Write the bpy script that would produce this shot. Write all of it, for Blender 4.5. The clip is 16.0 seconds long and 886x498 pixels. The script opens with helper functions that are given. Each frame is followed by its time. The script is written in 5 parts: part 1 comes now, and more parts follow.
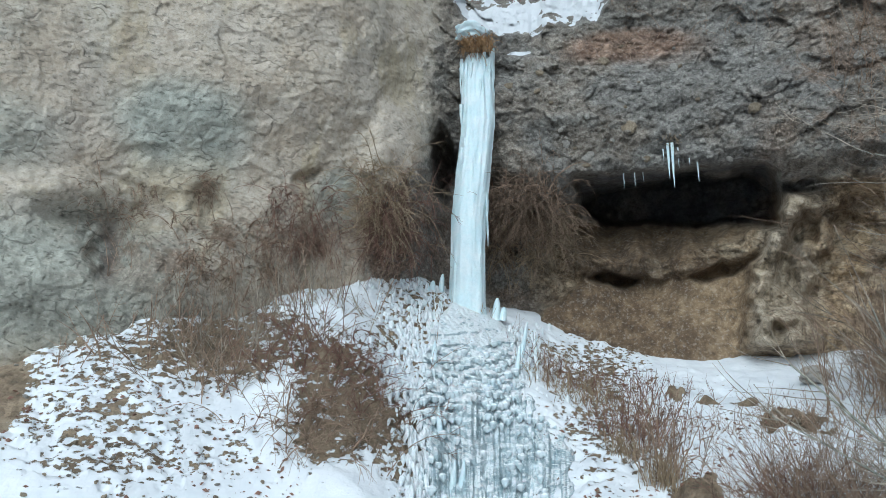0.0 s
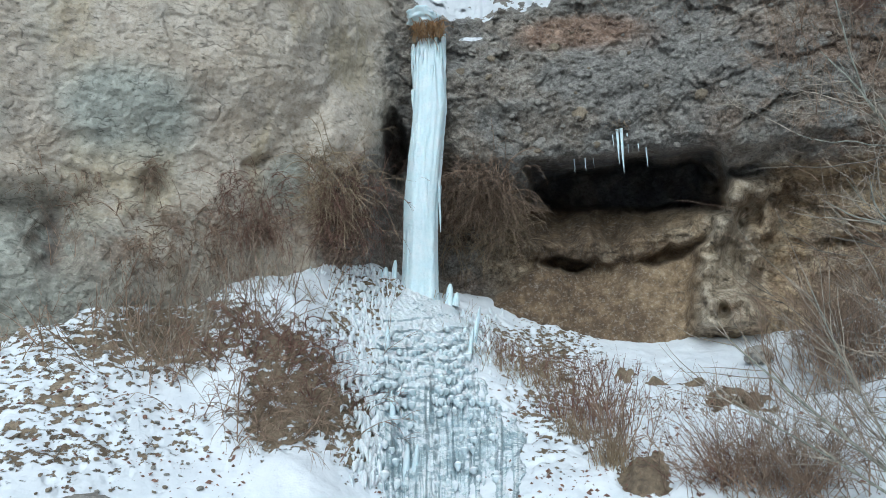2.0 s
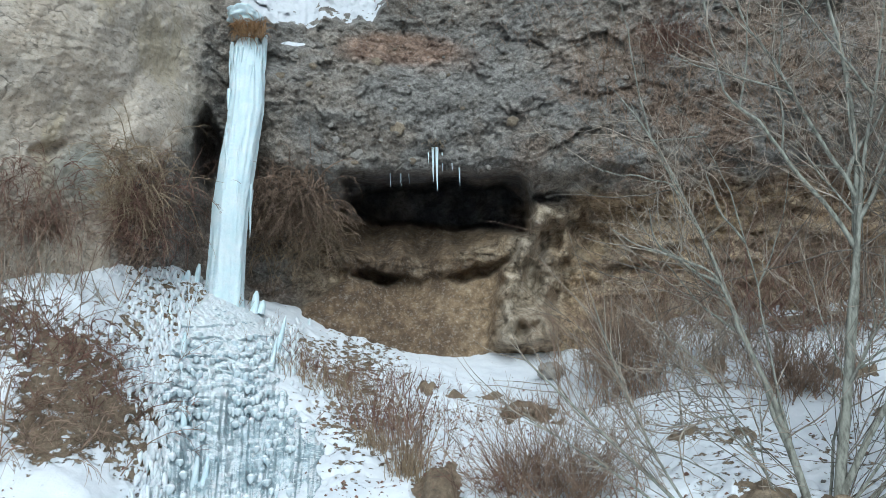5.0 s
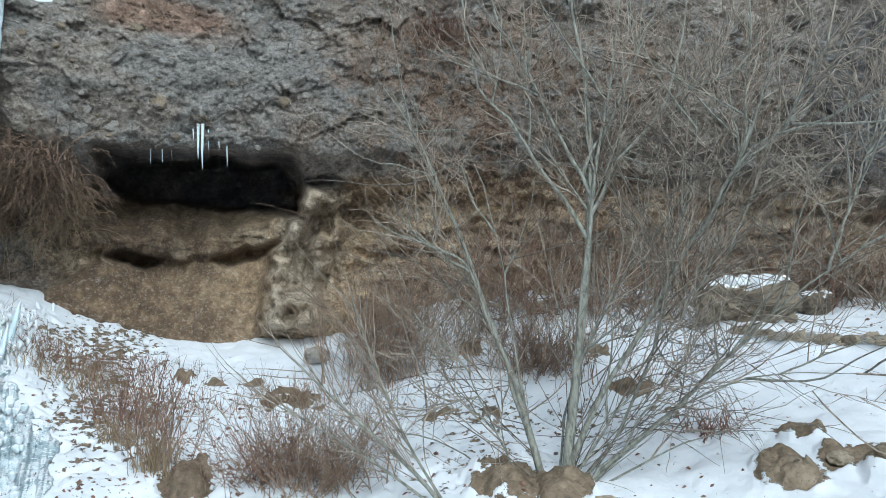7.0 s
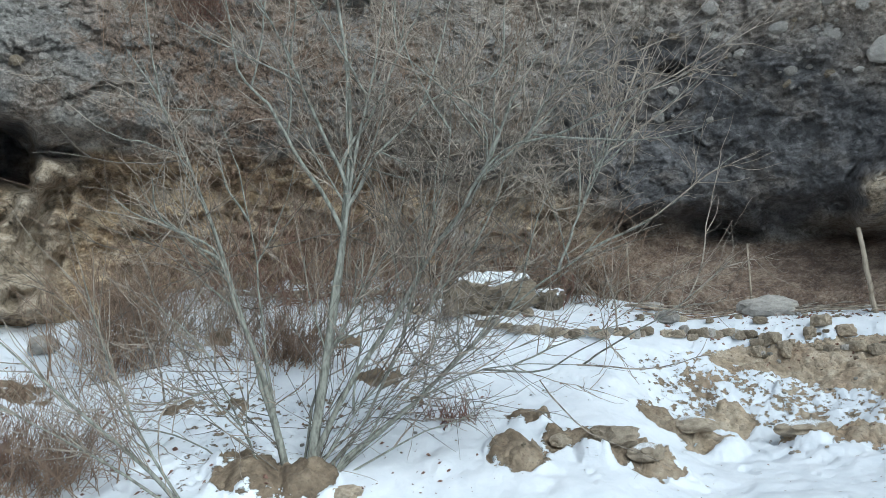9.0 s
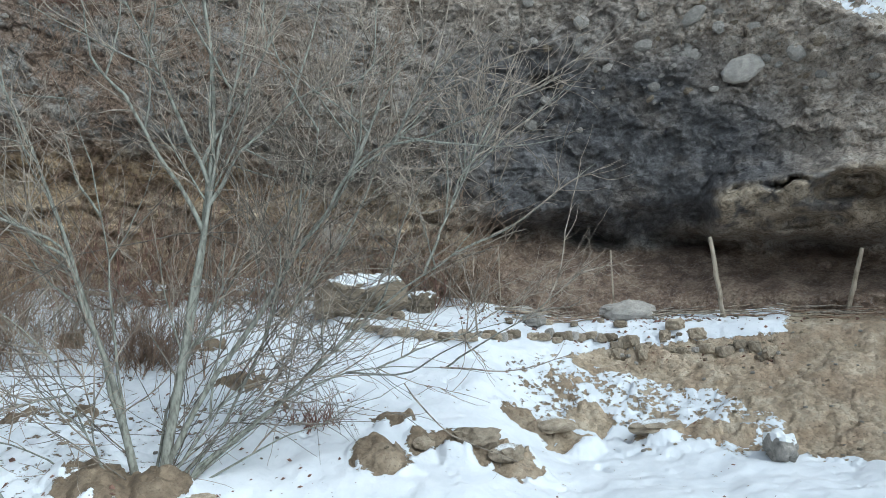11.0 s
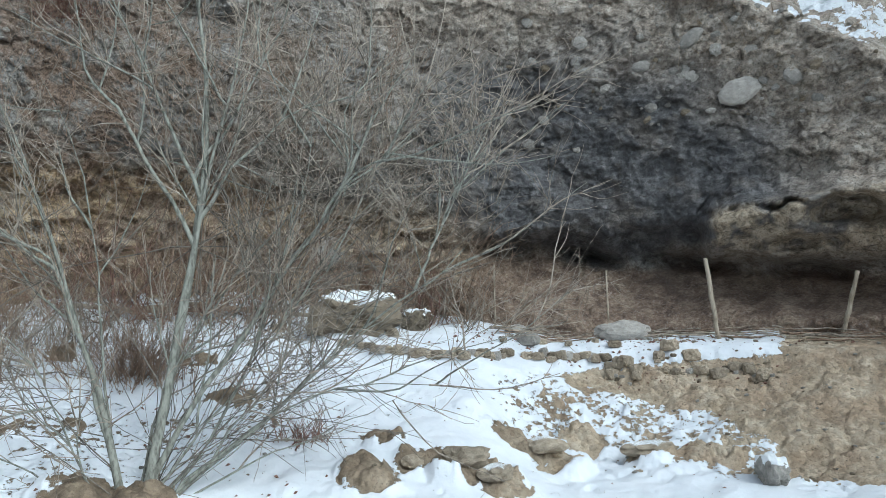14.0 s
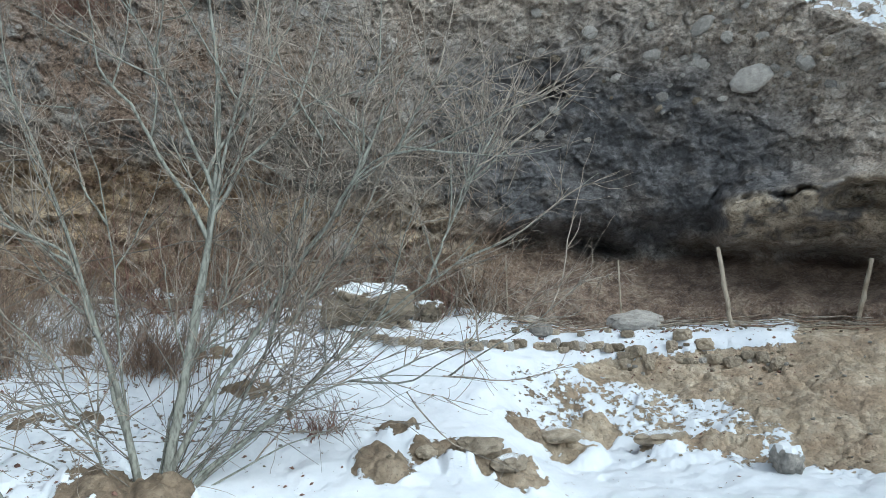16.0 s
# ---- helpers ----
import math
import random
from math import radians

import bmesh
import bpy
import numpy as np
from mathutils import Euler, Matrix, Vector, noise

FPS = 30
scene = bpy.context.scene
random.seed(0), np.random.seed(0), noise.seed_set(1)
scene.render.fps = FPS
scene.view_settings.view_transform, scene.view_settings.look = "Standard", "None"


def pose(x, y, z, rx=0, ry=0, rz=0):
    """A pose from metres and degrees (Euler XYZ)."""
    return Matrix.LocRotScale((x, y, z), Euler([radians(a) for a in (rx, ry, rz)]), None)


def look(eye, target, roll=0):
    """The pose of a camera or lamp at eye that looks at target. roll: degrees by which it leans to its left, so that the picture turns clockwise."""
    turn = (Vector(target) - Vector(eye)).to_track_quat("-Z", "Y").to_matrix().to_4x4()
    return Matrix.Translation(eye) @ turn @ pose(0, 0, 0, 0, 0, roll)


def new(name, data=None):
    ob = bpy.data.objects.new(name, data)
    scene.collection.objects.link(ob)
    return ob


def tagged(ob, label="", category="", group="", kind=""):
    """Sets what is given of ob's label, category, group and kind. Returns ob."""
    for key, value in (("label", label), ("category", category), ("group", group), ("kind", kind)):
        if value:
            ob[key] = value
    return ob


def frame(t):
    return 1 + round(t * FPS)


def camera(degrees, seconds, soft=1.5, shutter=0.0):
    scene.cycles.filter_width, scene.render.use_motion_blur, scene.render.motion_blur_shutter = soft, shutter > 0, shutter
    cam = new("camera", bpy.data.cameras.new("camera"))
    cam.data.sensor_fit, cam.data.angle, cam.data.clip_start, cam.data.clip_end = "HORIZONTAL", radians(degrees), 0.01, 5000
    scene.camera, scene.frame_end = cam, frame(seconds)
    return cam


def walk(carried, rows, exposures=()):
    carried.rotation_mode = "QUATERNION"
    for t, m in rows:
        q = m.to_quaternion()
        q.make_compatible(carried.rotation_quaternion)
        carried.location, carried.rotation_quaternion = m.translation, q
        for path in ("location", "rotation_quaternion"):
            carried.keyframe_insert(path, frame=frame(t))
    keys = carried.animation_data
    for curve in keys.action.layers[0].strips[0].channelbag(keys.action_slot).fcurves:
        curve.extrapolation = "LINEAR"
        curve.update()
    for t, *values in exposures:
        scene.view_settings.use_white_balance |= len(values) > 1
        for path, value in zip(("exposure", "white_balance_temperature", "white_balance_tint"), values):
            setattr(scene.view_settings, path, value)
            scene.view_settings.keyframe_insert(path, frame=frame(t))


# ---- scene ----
cam = camera(59.38, 16.0, soft=0.65)
PATH = [
    (0.0, -0.000, -0.000, -0.000, 100.32, 0.05, 0.02),
    (0.5, 0.013, -0.006, -0.008, 100.38, 0.56, -0.35),
    (1.0, 0.039, -0.014, -0.006, 100.48, 0.75, -1.61),
    (1.5, 0.043, -0.013, -0.012, 100.24, 1.04, -2.57),
    (2.0, 0.037, -0.003, -0.014, 99.32, 1.03, -3.14),
    (2.5, 0.021, -0.003, -0.008, 99.12, 0.74, -3.32),
    (3.0, 0.048, -0.008, -0.018, 99.48, 0.73, -4.42),
    (3.2, 0.066, -0.005, -0.012, 99.71, 1.18, -5.71),
    (5.3, 0.173, -0.003, -0.040, 99.99, -0.29, -18.59),
    (5.5, 0.211, -0.041, -0.038, 99.68, -0.53, -19.83),
    (6.0, 0.313, -0.070, -0.028, 98.88, -0.52, -23.02),
    (6.5, 0.354, -0.078, -0.009, 98.75, 0.79, -26.55),
    (7.0, 0.373, -0.083, -0.000, 98.57, 1.53, -32.39),
    (7.5, 0.357, -0.094, 0.014, 98.21, 1.36, -38.64),
    (8.0, 0.384, -0.096, 0.029, 97.64, 1.64, -43.39),
    (8.5, 0.411, -0.105, 0.026, 97.42, 1.34, -46.90),
    (9.0, 0.445, -0.134, 0.021, 97.31, 1.40, -49.79),
    (9.5, 0.489, -0.162, 0.027, 97.12, 1.38, -52.18),
    (10.0, 0.526, -0.231, 0.016, 97.27, 1.65, -54.28),
    (10.2, 0.540, -0.238, 0.046, 97.16, 1.60, -55.13),
    (12.3, 0.601, -0.260, -0.035, 98.49, 1.55, -61.43),
    (12.5, 0.628, -0.281, -0.033, 98.77, 1.47, -61.37),
    (13.0, 0.630, -0.289, -0.015, 99.07, 1.21, -61.38),
    (13.5, 0.623, -0.307, -0.008, 99.01, 0.96, -60.22),
    (14.0, 0.624, -0.327, 0.003, 98.67, 0.71, -58.28),
    (14.5, 0.614, -0.328, 0.007, 98.27, 0.52, -58.17),
    (15.0, 0.616, -0.315, 0.008, 97.90, 0.65, -57.77),
    (15.5, 0.609, -0.316, -0.001, 97.91, 0.62, -57.39),
    (16.0, 0.601, -0.329, 0.006, 98.04, 1.16, -57.39),
]
EXPOSURE = 0.12
KELVIN = 5500
TINT = -1
walk(cam, [(t, pose(x, y, z, rx, ry, rz)) for t, x, y, z, rx, ry, rz in PATH], [(0.0, EXPOSURE - 0.17, KELVIN, TINT), (3.2, EXPOSURE - 0.15, KELVIN, TINT), (5.3, EXPOSURE - 0.04, KELVIN, TINT), (7.0, EXPOSURE + 0.03, KELVIN, TINT), (9.0, EXPOSURE + 0.01, KELVIN, TINT), (12.3, EXPOSURE + 0.09, KELVIN, TINT), (16.0, EXPOSURE + 0.09, KELVIN, TINT)])

# ---- light: a bright overcast winter sky ----
world = bpy.data.worlds.new("overcast_sky")
scene.world = world
world.use_nodes = True
wn, wl = world.node_tree.nodes, world.node_tree.links
wn.clear()
w_out = wn.new("ShaderNodeOutputWorld")
w_bg = wn.new("ShaderNodeBackground")
w_sky = wn.new("ShaderNodeTexSky")
w_sky.sky_type = "NISHITA"
w_sky.sun_disc = False
w_sky.sun_elevation = radians(48)
w_sky.sun_rotation = radians(200)
w_sky.dust_density = 4.0
w_hsv = wn.new("ShaderNodeHueSaturation")
w_hsv.inputs["Saturation"].default_value = 0.45
w_bg.inputs["Strength"].default_value = 0.13
wl.new(w_sky.outputs["Color"], w_hsv.inputs["Color"])
wl.new(w_hsv.outputs["Color"], w_bg.inputs["Color"])
wl.new(w_bg.outputs["Background"], w_out.inputs["Surface"])
sun_data = bpy.data.lights.new("veiled_sun", "SUN")
sun_data.energy = 1.3
sun_data.angle = radians(35)
sun_data.color = (1.0, 0.97, 0.93)
sun = new("veiled_sun", sun_data)
sun.matrix_world = look((1, -16, 12), (4, 6, 0))


# ---- small numeric tools ----
def ss(a, b, x):
    t = np.clip((np.asarray(x, float) - a) / (b - a), 0, 1)
    return t * t * (3 - 2 * t)


def hash3(i, j, k, salt=0):
    u = np.uint32
    h = i.astype(u) * u(374761393) + j.astype(u) * u(668265263) + k.astype(u) * u(2147483647) + u((salt * 974711) & 0xFFFFFFFF)
    h = (h ^ (h >> u(13))) * u(1274126177)
    h = (h ^ (h >> u(16))) * u(2246822519)
    return ((h ^ (h >> u(15))) & u(0xFFFFFF)) * np.float32(1.0 / 0xFFFFFF)


def vnoise(p, salt=0):
    """Smooth value noise, -1 to 1, for an array of places."""
    q = np.floor(p).astype(np.int32)
    f = p - q
    f = f * f * f * (f * (f * 6 - 15) + 10)
    total = 0
    for dx in (0, 1):
        wx = f[:, 0] if dx else 1 - f[:, 0]
        for dy in (0, 1):
            wy = f[:, 1] if dy else 1 - f[:, 1]
            for dz in (0, 1):
                wz = f[:, 2] if dz else 1 - f[:, 2]
                total = total + wx * wy * wz * hash3(q[:, 0] + dx, q[:, 1] + dy, q[:, 2] + dz, salt)
    return total * 2 - 1


def fbm(p, octaves=4, salt=0, gain=0.5):
    total, amp, norm = 0, 1.0, 0.0
    for o in range(octaves):
        total = total + amp * vnoise(p * 2.03 ** o + 17.3 * o, salt + o)
        norm += amp
        amp *= gain
    return total / norm


def cells(p, salt=0):
    """Distance to the nearest and second nearest cell point, and a random number of the nearest cell."""
    q = np.floor(p).astype(np.int32)
    f1 = np.full(len(p), 9.0)
    f2 = np.full(len(p), 9.0)
    rnd = np.zeros(len(p))
    for dx in (-1, 0, 1):
        for dy in (-1, 0, 1):
            for dz in (-1, 0, 1):
                c = (q[:, 0] + dx, q[:, 1] + dy, q[:, 2] + dz)
                pt = np.stack([c[n] + hash3(*c, salt + n) for n in range(3)], 1)
                d = np.sqrt(((pt - p) ** 2).sum(1))
                near = d < f1
                f2 = np.where(near, f1, np.minimum(f2, d))
                rnd = np.where(near, hash3(*c, salt + 7), rnd)
                f1 = np.where(near, d, f1)
    return f1, f2, rnd


def facets(p, salt=0):
    """Broken stone: every cell is a small plane that leans its own way."""
    q = np.floor(p).astype(np.int32)
    best = np.full(len(p), 9.0)
    lean = np.zeros(len(p))
    for dx in (-1, 0, 1):
        for dy in (-1, 0, 1):
            for dz in (-1, 0, 1):
                c = (q[:, 0] + dx, q[:, 1] + dy, q[:, 2] + dz)
                d = p - np.stack([c[n] + hash3(*c, salt + n) for n in range(3)], 1)
                dist = (d * d).sum(1)
                tilt = sum(d[:, n] * (hash3(*c, salt + 11 + n) - 0.5) for n in range(3)) * 1.6 + 0.5 * (hash3(*c, salt + 17) - 0.5)
                near = dist < best
                lean = np.where(near, tilt, lean)
                best = np.where(near, dist, best)
    return lean


def blob(a, e, a0, e0, ra, re, soft=0.5):
    """A soft-edged oval patch: 1 inside, 0 outside."""
    d = np.sqrt(((a - a0) / ra) ** 2 + ((e - e0) / re) ** 2)
    return 1 - ss(1 - soft, 1 + soft, d)


# ---- the plan: bearing a in degrees (clockwise from ahead), slope e = height / distance, from where the film begins ----
A_R = (-75, -40, -32, -20, -10, -4, -1, 2, 10, 20, 30, 45, 60, 75, 92, 120, 150)
V_R = (9.5, 8.6, 8.6, 9.0, 9.5, 10.1, 10.7, 11.2, 11.6, 11.8, 11.6, 11.9, 12.2, 12.3, 11.8, 11.5, 11.5)
A_B = (-75, -40, -29.5, -25, -21, -14, -10, -6, -2, 2, 6, 10.5, 14, 18.5, 25.6, 29.4, 33, 41.5, 51.5, 57.5, 63.5, 72, 83, 93, 150)
V_B = (0.02, 0.03, 0.045, 0.085, 0.113, 0.105, 0.12, 0.150, 0.135, 0.10, 0.100, 0.064, 0.048, 0.041, 0.042, 0.06, 0.086, 0.09, 0.082, 0.072, 0.052, 0.028, 0.027, 0.014, 0.02)
A_T = (-75, -6, 0.5, 2, 3.4, 7, 12, 13.5, 17, 72, 76, 81, 86.3, 94.5, 102, 150)
V_T = (0.72, 0.70, 0.54, 0.495, 0.480, 0.477, 0.492, 0.53, 0.68, 0.70, 0.56, 0.452, 0.388, 0.295, 0.25, 0.25)


def base_radius(a):
    return (np.interp(a - 1.5, A_R, V_R) + np.interp(a + 1.5, A_R, V_R)) / 2


def base_slope(a):
    return (np.interp(a - 0.7, A_B, V_B) + np.interp(a + 0.7, A_B, V_B)) / 2


def top_slope(a):
    a = np.asarray(a, float)
    return np.interp(a, A_T, V_T) + 0.012 * fbm(np.stack([a * 1.1, 0 * a, 0 * a], -1).reshape(-1, 3), 4, 88).reshape(a.shape)


def polar(a, r, z):
    t = np.radians(a)
    return np.stack([np.sin(t) * r, np.cos(t) * r, z + 0 * r], -1)


def cliff_masks(a, e):
    """Which rock is where: the overhang of grey conglomerate, the pale wall, the sooty wall, the ochre hollow."""
    p = np.stack([a / 4.0, e * 14, 0 * a], -1)
    w = 1.6 * fbm(p, 3, 40)
    ew = e + 0.02 * fbm(p * 1.7, 3, 44)
    pale = 1 - ss(-2.0, 0.6, a + w + 6 * ss(0.33, 0.22, e) * ss(-12, -3, a))
    hollow = ss(6.0, 9.5, a + w) * (1 - ss(62, 70, a)) * (1 - ss(0.20, 0.235, ew - 0.03 * ss(24, 30, a) + 0.05 * ss(42, 55, a)))
    soot_and_shade = (1 - ss(82, 89, a + 40 * (e - 0.2) + 2 * w)) * ss(56, 66, a + 2 * w) * ss(0.12, 0.15, ew) * (1 - ss(0.30, 0.46, ew + 0.004 * (a - 74) + 0.03 * w))
    band = ss(60, 65, a + w) * (1 - ss(0.115, 0.132, ew + 0.0020 * (a - 72)))
    return pale, hollow, soot_and_shade, band


CAVE_A = (10.0, 10.4, 11.7, 13.7, 17.4, 21.2, 22.8, 23.5, 24.0)
CAVE_TOP = (0.226, 0.236, 0.2535, 0.2625, 0.268, 0.261, 0.2455, 0.216, 0.206)
CAVE_LOW = (0.227, 0.222, 0.209, 0.204, 0.1995, 0.202, 0.204, 0.207, 0.208)


def cave_mask(a, e):
    wob = 0.006 * fbm(np.stack([a * 0.9, e * 55, 0 * a], -1), 4, 70)
    return ss(-0.003, 0.005, np.minimum(np.interp(a, CAVE_A, CAVE_TOP) - e, e - np.interp(a, CAVE_A, CAVE_LOW)) + wob) * ss(10.0, 10.5, a) * (1 - ss(23.4, 23.9, a))


def ledge_line(a):
    return np.interp(a, (8.0, 9.9, 11.4, 13.4, 17.0, 18.2, 20.0, 21.4, 24.0), (0.150, 0.152, 0.139, 0.139, 0.138, 0.147, 0.152, 0.160, 0.170))


def recess(a, e):
    """The hollow under the overhang: 1 inside it."""
    wob = 0.5 * fbm(np.stack([a * 0.3, e * 40, 0 * a], -1), 3, 72)
    left = np.interp(e, (0.05, 0.085, 0.10, 0.125, 0.14, 0.165, 0.24), (6.5, 6.8, 7.3, 9.7, 10.4, 9.6, 10.0))
    right = np.interp(e, (0.05, 0.10, 0.15, 0.20, 0.24), (21.2, 21.8, 21.8, 23.6, 23.8))
    return ss(left - 0.5, left + 0.5, a + wob) * (1 - ss(right - 0.4, right + 0.6, a + wob)) * ss(0.02, 0.04, e) * (1 - ss(0.25, 0.285, e))


def cliff_radius(a, e, rough=True):
    """Distance of the rock face from the middle, seen along bearing a and slope e."""
    r0 = base_radius(a)
    pale, hollow, soot_and_shade, band = cliff_masks(a, e)
    r = r0 + 0 * e
    a_true, e_true = a, e
    if rough:
        g = np.stack([a * 0.55, e * 30, 0 * a], -1)
        a, e = a + 0.8 * fbm(g, 4, 12, 0.6), e + 0.009 * fbm(g, 4, 16, 0.6)
    over = ss(1, 5, a) * (1 - ss(50, 64, a))
    # the conglomerate leans out over the hollow
    r = r - 0.75 * over * ss(0.19, 0.30, e) + 0.5 * over * ss(0.36, 0.50, e)
    r = r + over * 0.7 * (1 - 0.7 * ss(28, 34, a)) * ss(0.06, 0.11, e) * (1 - ss(0.20, 0.29, e))
    # the hollow: a sloping floor of soil, a broken ledge with dark slots under it, a sloping shelf, then the cave
    h = recess(a, e)
    led = ledge_line(a) + 0.004 * np.sin(a * 2.3)
    low = base_slope(a)
    slot = blob(a, e - led, 12.4, -0.004, 1.4, 0.009, 0.4) + 0.8 * blob(a, e - led, 19.4, -0.006, 1.5, 0.008, 0.6)
    back = 0.42 + 0.18 * np.sin(a * 0.9 + 1.0)
    floor = 0.05 + back * np.clip((e - low) / np.maximum(led - low, 0.02), 0, 1)
    shelf = 0.30 + 0.12 * np.sin(a * 1.7) + 1.1 * np.clip((e - led - 0.022) / np.maximum(0.205 - led - 0.022, 0.01), 0, 1)
    step = ss(led - 0.003, led + 0.007, e)
    r = r * (1 - h) + h * (r0 + floor * (1 - step) + shelf * step + 0.7 * slot)
    r = r + 1.9 * cave_mask(a, e)
    # spout of rock at the lip of the icefall
    r = r - 0.45 * blob(a, e, 2.7, 0.470, 1.8, 0.035, 0.6)
    # rock pillar between the hollow and the thicket: two ribs, with a rounded block on top and a hole at the foot
    c1, w1 = np.interp(e, (0.05, 0.1, 0.15, 0.2, 0.23), (22.6, 22.5, 22.8, 24.3, 25.2)), np.interp(e, (0.05, 0.1, 0.15, 0.2), (1.7, 1.15, 1.0, 0.8))
    env = ss(0.035, 0.06, e) * (1 - ss(0.205, 0.235, e))
    rib1, rib2 = np.exp(-(np.abs(a - c1) / w1) ** 3) * env, np.exp(-(np.abs(a - c1 - 2.3) / 0.95) ** 3) * env
    r = r - 0.80 * rib1 - 0.62 * rib2 * (1 - 0.4 * blob(a, e, 25.9, 0.182, 0.9, 0.022, 0.4)) - 0.10 * (rib1 + rib2) * np.sin(a * 4.2 + 22 * e) - 0.06 * (rib1 + rib2) * np.sin(a * 2.0 - 150 * e)
    r = r - 0.50 * blob(a, e, 25.2, 0.217, 1.35, 0.019, 0.4) + 0.5 * blob(a, e, 25.4, 0.243, 1.3, 0.006, 0.5)
    r = r + 0.45 * blob(a, e, 23.7, 0.068, 1.2, 0.010, 0.7) - 0.25 * blob(a, e, 24.1, 0.092, 0.9, 0.012, 0.4)
    # thicket ledges behind the tree
    mid = ss(26, 30, a) * (1 - ss(58, 66, a))
    r = r + mid * (0.1 * ss(0.08, 0.13, e) * (1 - ss(0.19, 0.25, e)) + 0.05 * np.sin(e * 260 + a * 0.25) * ss(0.09, 0.11, e) * (1 - ss(0.17, 0.19, e)))
    # dark cleft beside the icefall and the vegetated buttress
    r = r + 1.1 * blob(a, e, 0.1, 0.295, 0.85, 0.05, 0.25) + 0.5 * blob(a, e, 1.8, 0.22, 3.0, 0.12, 0.6)
    r = r - 0.55 * blob(a, e, -3.4, 0.27, 2.6, 0.09, 0.5) * ss(-7, -4.5, a)
    # hollows in the pale wall
    r = r + 0.3 * blob(a, e, -23.6, 0.16, 1.1, 0.03, 0.7) + 0.2 * blob(a, e, -23.5, 0.215, 3.6, 0.03, 0.7) - 0.35 * blob(a, e, -26, 0.23, 3.0, 0.018, 0.8)
    r = r + 0.15 * blob(a, e, -17.5, 0.235, 0.9, 0.02, 0.7) + 0.14 * blob(a, e, -10, 0.275, 0.7, 0.010, 0.7)
    r = r - 0.5 * ss(-34, -8, a) * (1 - ss(-8, -2, a)) * ss(0.26, 0.40, e)
    r = r + 0.6 * ss(-40, -30, a) * (1 - ss(-9, -3, a)) * (1 - ss(0.10, 0.26, e)) * -0.6
    # brown bank at the foot of the sooty wall, then the undercut and the wall leaning out
    right = ss(61, 67, a)
    foot = 0.134 - 0.0020 * (a - 67)
    r = r + right * 1.5 * ss(0.03, 1.0, (e - 0.035) / np.maximum(foot - 0.035, 0.02))
    slot = np.exp(-((e - foot - 0.006) / 0.008) ** 2) * (0.55 + 0.45 * np.sin(a * 0.85 - 59.0))
    r = r + right * (1.0 * slot - 0.75 * ss(foot + 0.01, 0.175, e))
    # pale buttress at the far end, with dark hollows under it
    top = np.interp(a, (78, 79, 81, 85, 90.5, 95), (0.155, 0.163, 0.188, 0.186, 0.180, 0.19)) + 0.012 * fbm(np.stack([a * 0.8, e * 20, 0 * a], -1), 3, 75)
    but = ss(78.6, 80.2, a) * ss(0.115, 0.135, e + 0.0012 * (a - 79)) * (1 - ss(top - 0.010, top + 0.030, e))
    r = r - 0.75 * but - 0.35 * blob(a, e, 92.6, 0.190, 3.2, 0.030, 0.3)
    r = r + 0.8 * blob(a, e, 88.6, 0.166, 2.4, 0.013, 0.6) + 0.40 * blob(a, e, 78.7, 0.158, 1.2, 0.010, 0.8) + 0.45 * blob(a, e, 68.6, 0.337, 0.8, 0.010, 0.4)
    r = r + 0.45 * blob(a, e, 85.0, 0.133, 2.0, 0.008, 0.6) + 0.55 * np.exp(-((e - top + 0.006) / 0.0035) ** 2) * ss(80.5, 81.5, a) * (0.5 + 0.5 * np.sin(a * 1.5 + 0.6))
    # the top leans back
    a, e = a_true, e_true
    r = r + 22 * np.maximum(0, e - top_slope(a) - 0.004 * np.sin(a * 1.7))
    if rough:
        p = polar(a, r0, e * r0)
        q = p * np.array([1, 1, 1.4])
        warp = p + 0.16 * np.stack([fbm(p * 2.3, 3, 5 + n) for n in range(3)], 1)
        soil = h * (1 - ss(led - 0.004, led + 0.002, e) * (1 - ss(led + 0.024, led + 0.034, e)))
        calm = 1 - 0.8 * np.maximum(soil, 0.6 * band)
        r = r + (0.30 - 0.12 * pale) * fbm(q * 0.6, 3, 3) * (1 - 0.6 * h) + (0.045 - 0.02 * pale) * fbm(q * 2.7, 4, 9, 0.6) * calm
        ridge = 1 - np.abs(fbm(warp * np.array([2.6, 2.6, 3.3]), 4, 21, 0.6)) * 2.2
        r = r - (0.020 - 0.010 * pale) * ridge * calm
        # broken faces at three sizes, bedded flat
        r = r + calm * ((0.13 - 0.10 * pale) * facets(warp * np.array([1.3, 1.3, 2.3]), 35) + (0.058 - 0.038 * pale) * facets(warp * np.array([3.6, 3.6, 6.4]), 53) + (0.030 - 0.013 * pale) * facets(warp * np.array([9.0, 9.0, 14.0]), 37))
        # ledges in the hollow, on the brown bank and in the wall behind the thicket
        led_n = e * 34 + 1.5 * fbm(p * np.array([0.6, 0.6, 0.9]), 4, 47)
        step_f = led_n - np.floor(led_n)
        rnd_l = hash3(np.floor(led_n).astype(np.int32), np.floor(a * 0.16 + 0.8 * fbm(p * 0.9, 2, 46)).astype(np.int32), np.zeros(len(a), np.int32), 5)
        saw = (ss(0.0, 0.16, step_f) - step_f) * (0.3 + rnd_l)
        mid_w = ss(27, 30, a) * (1 - ss(60, 66, a)) * (1 - ss(0.20, 0.26, e))
        r = r - 0.16 * saw * mid_w * ss(0.055, 0.08, e)
        # pebbles of the conglomerate
        f1, f2, rnd = cells(p * np.array([5.0, 5.0, 6.2]) + 0.25 * fbm(p * 3, 2, 5)[:, None], 31)
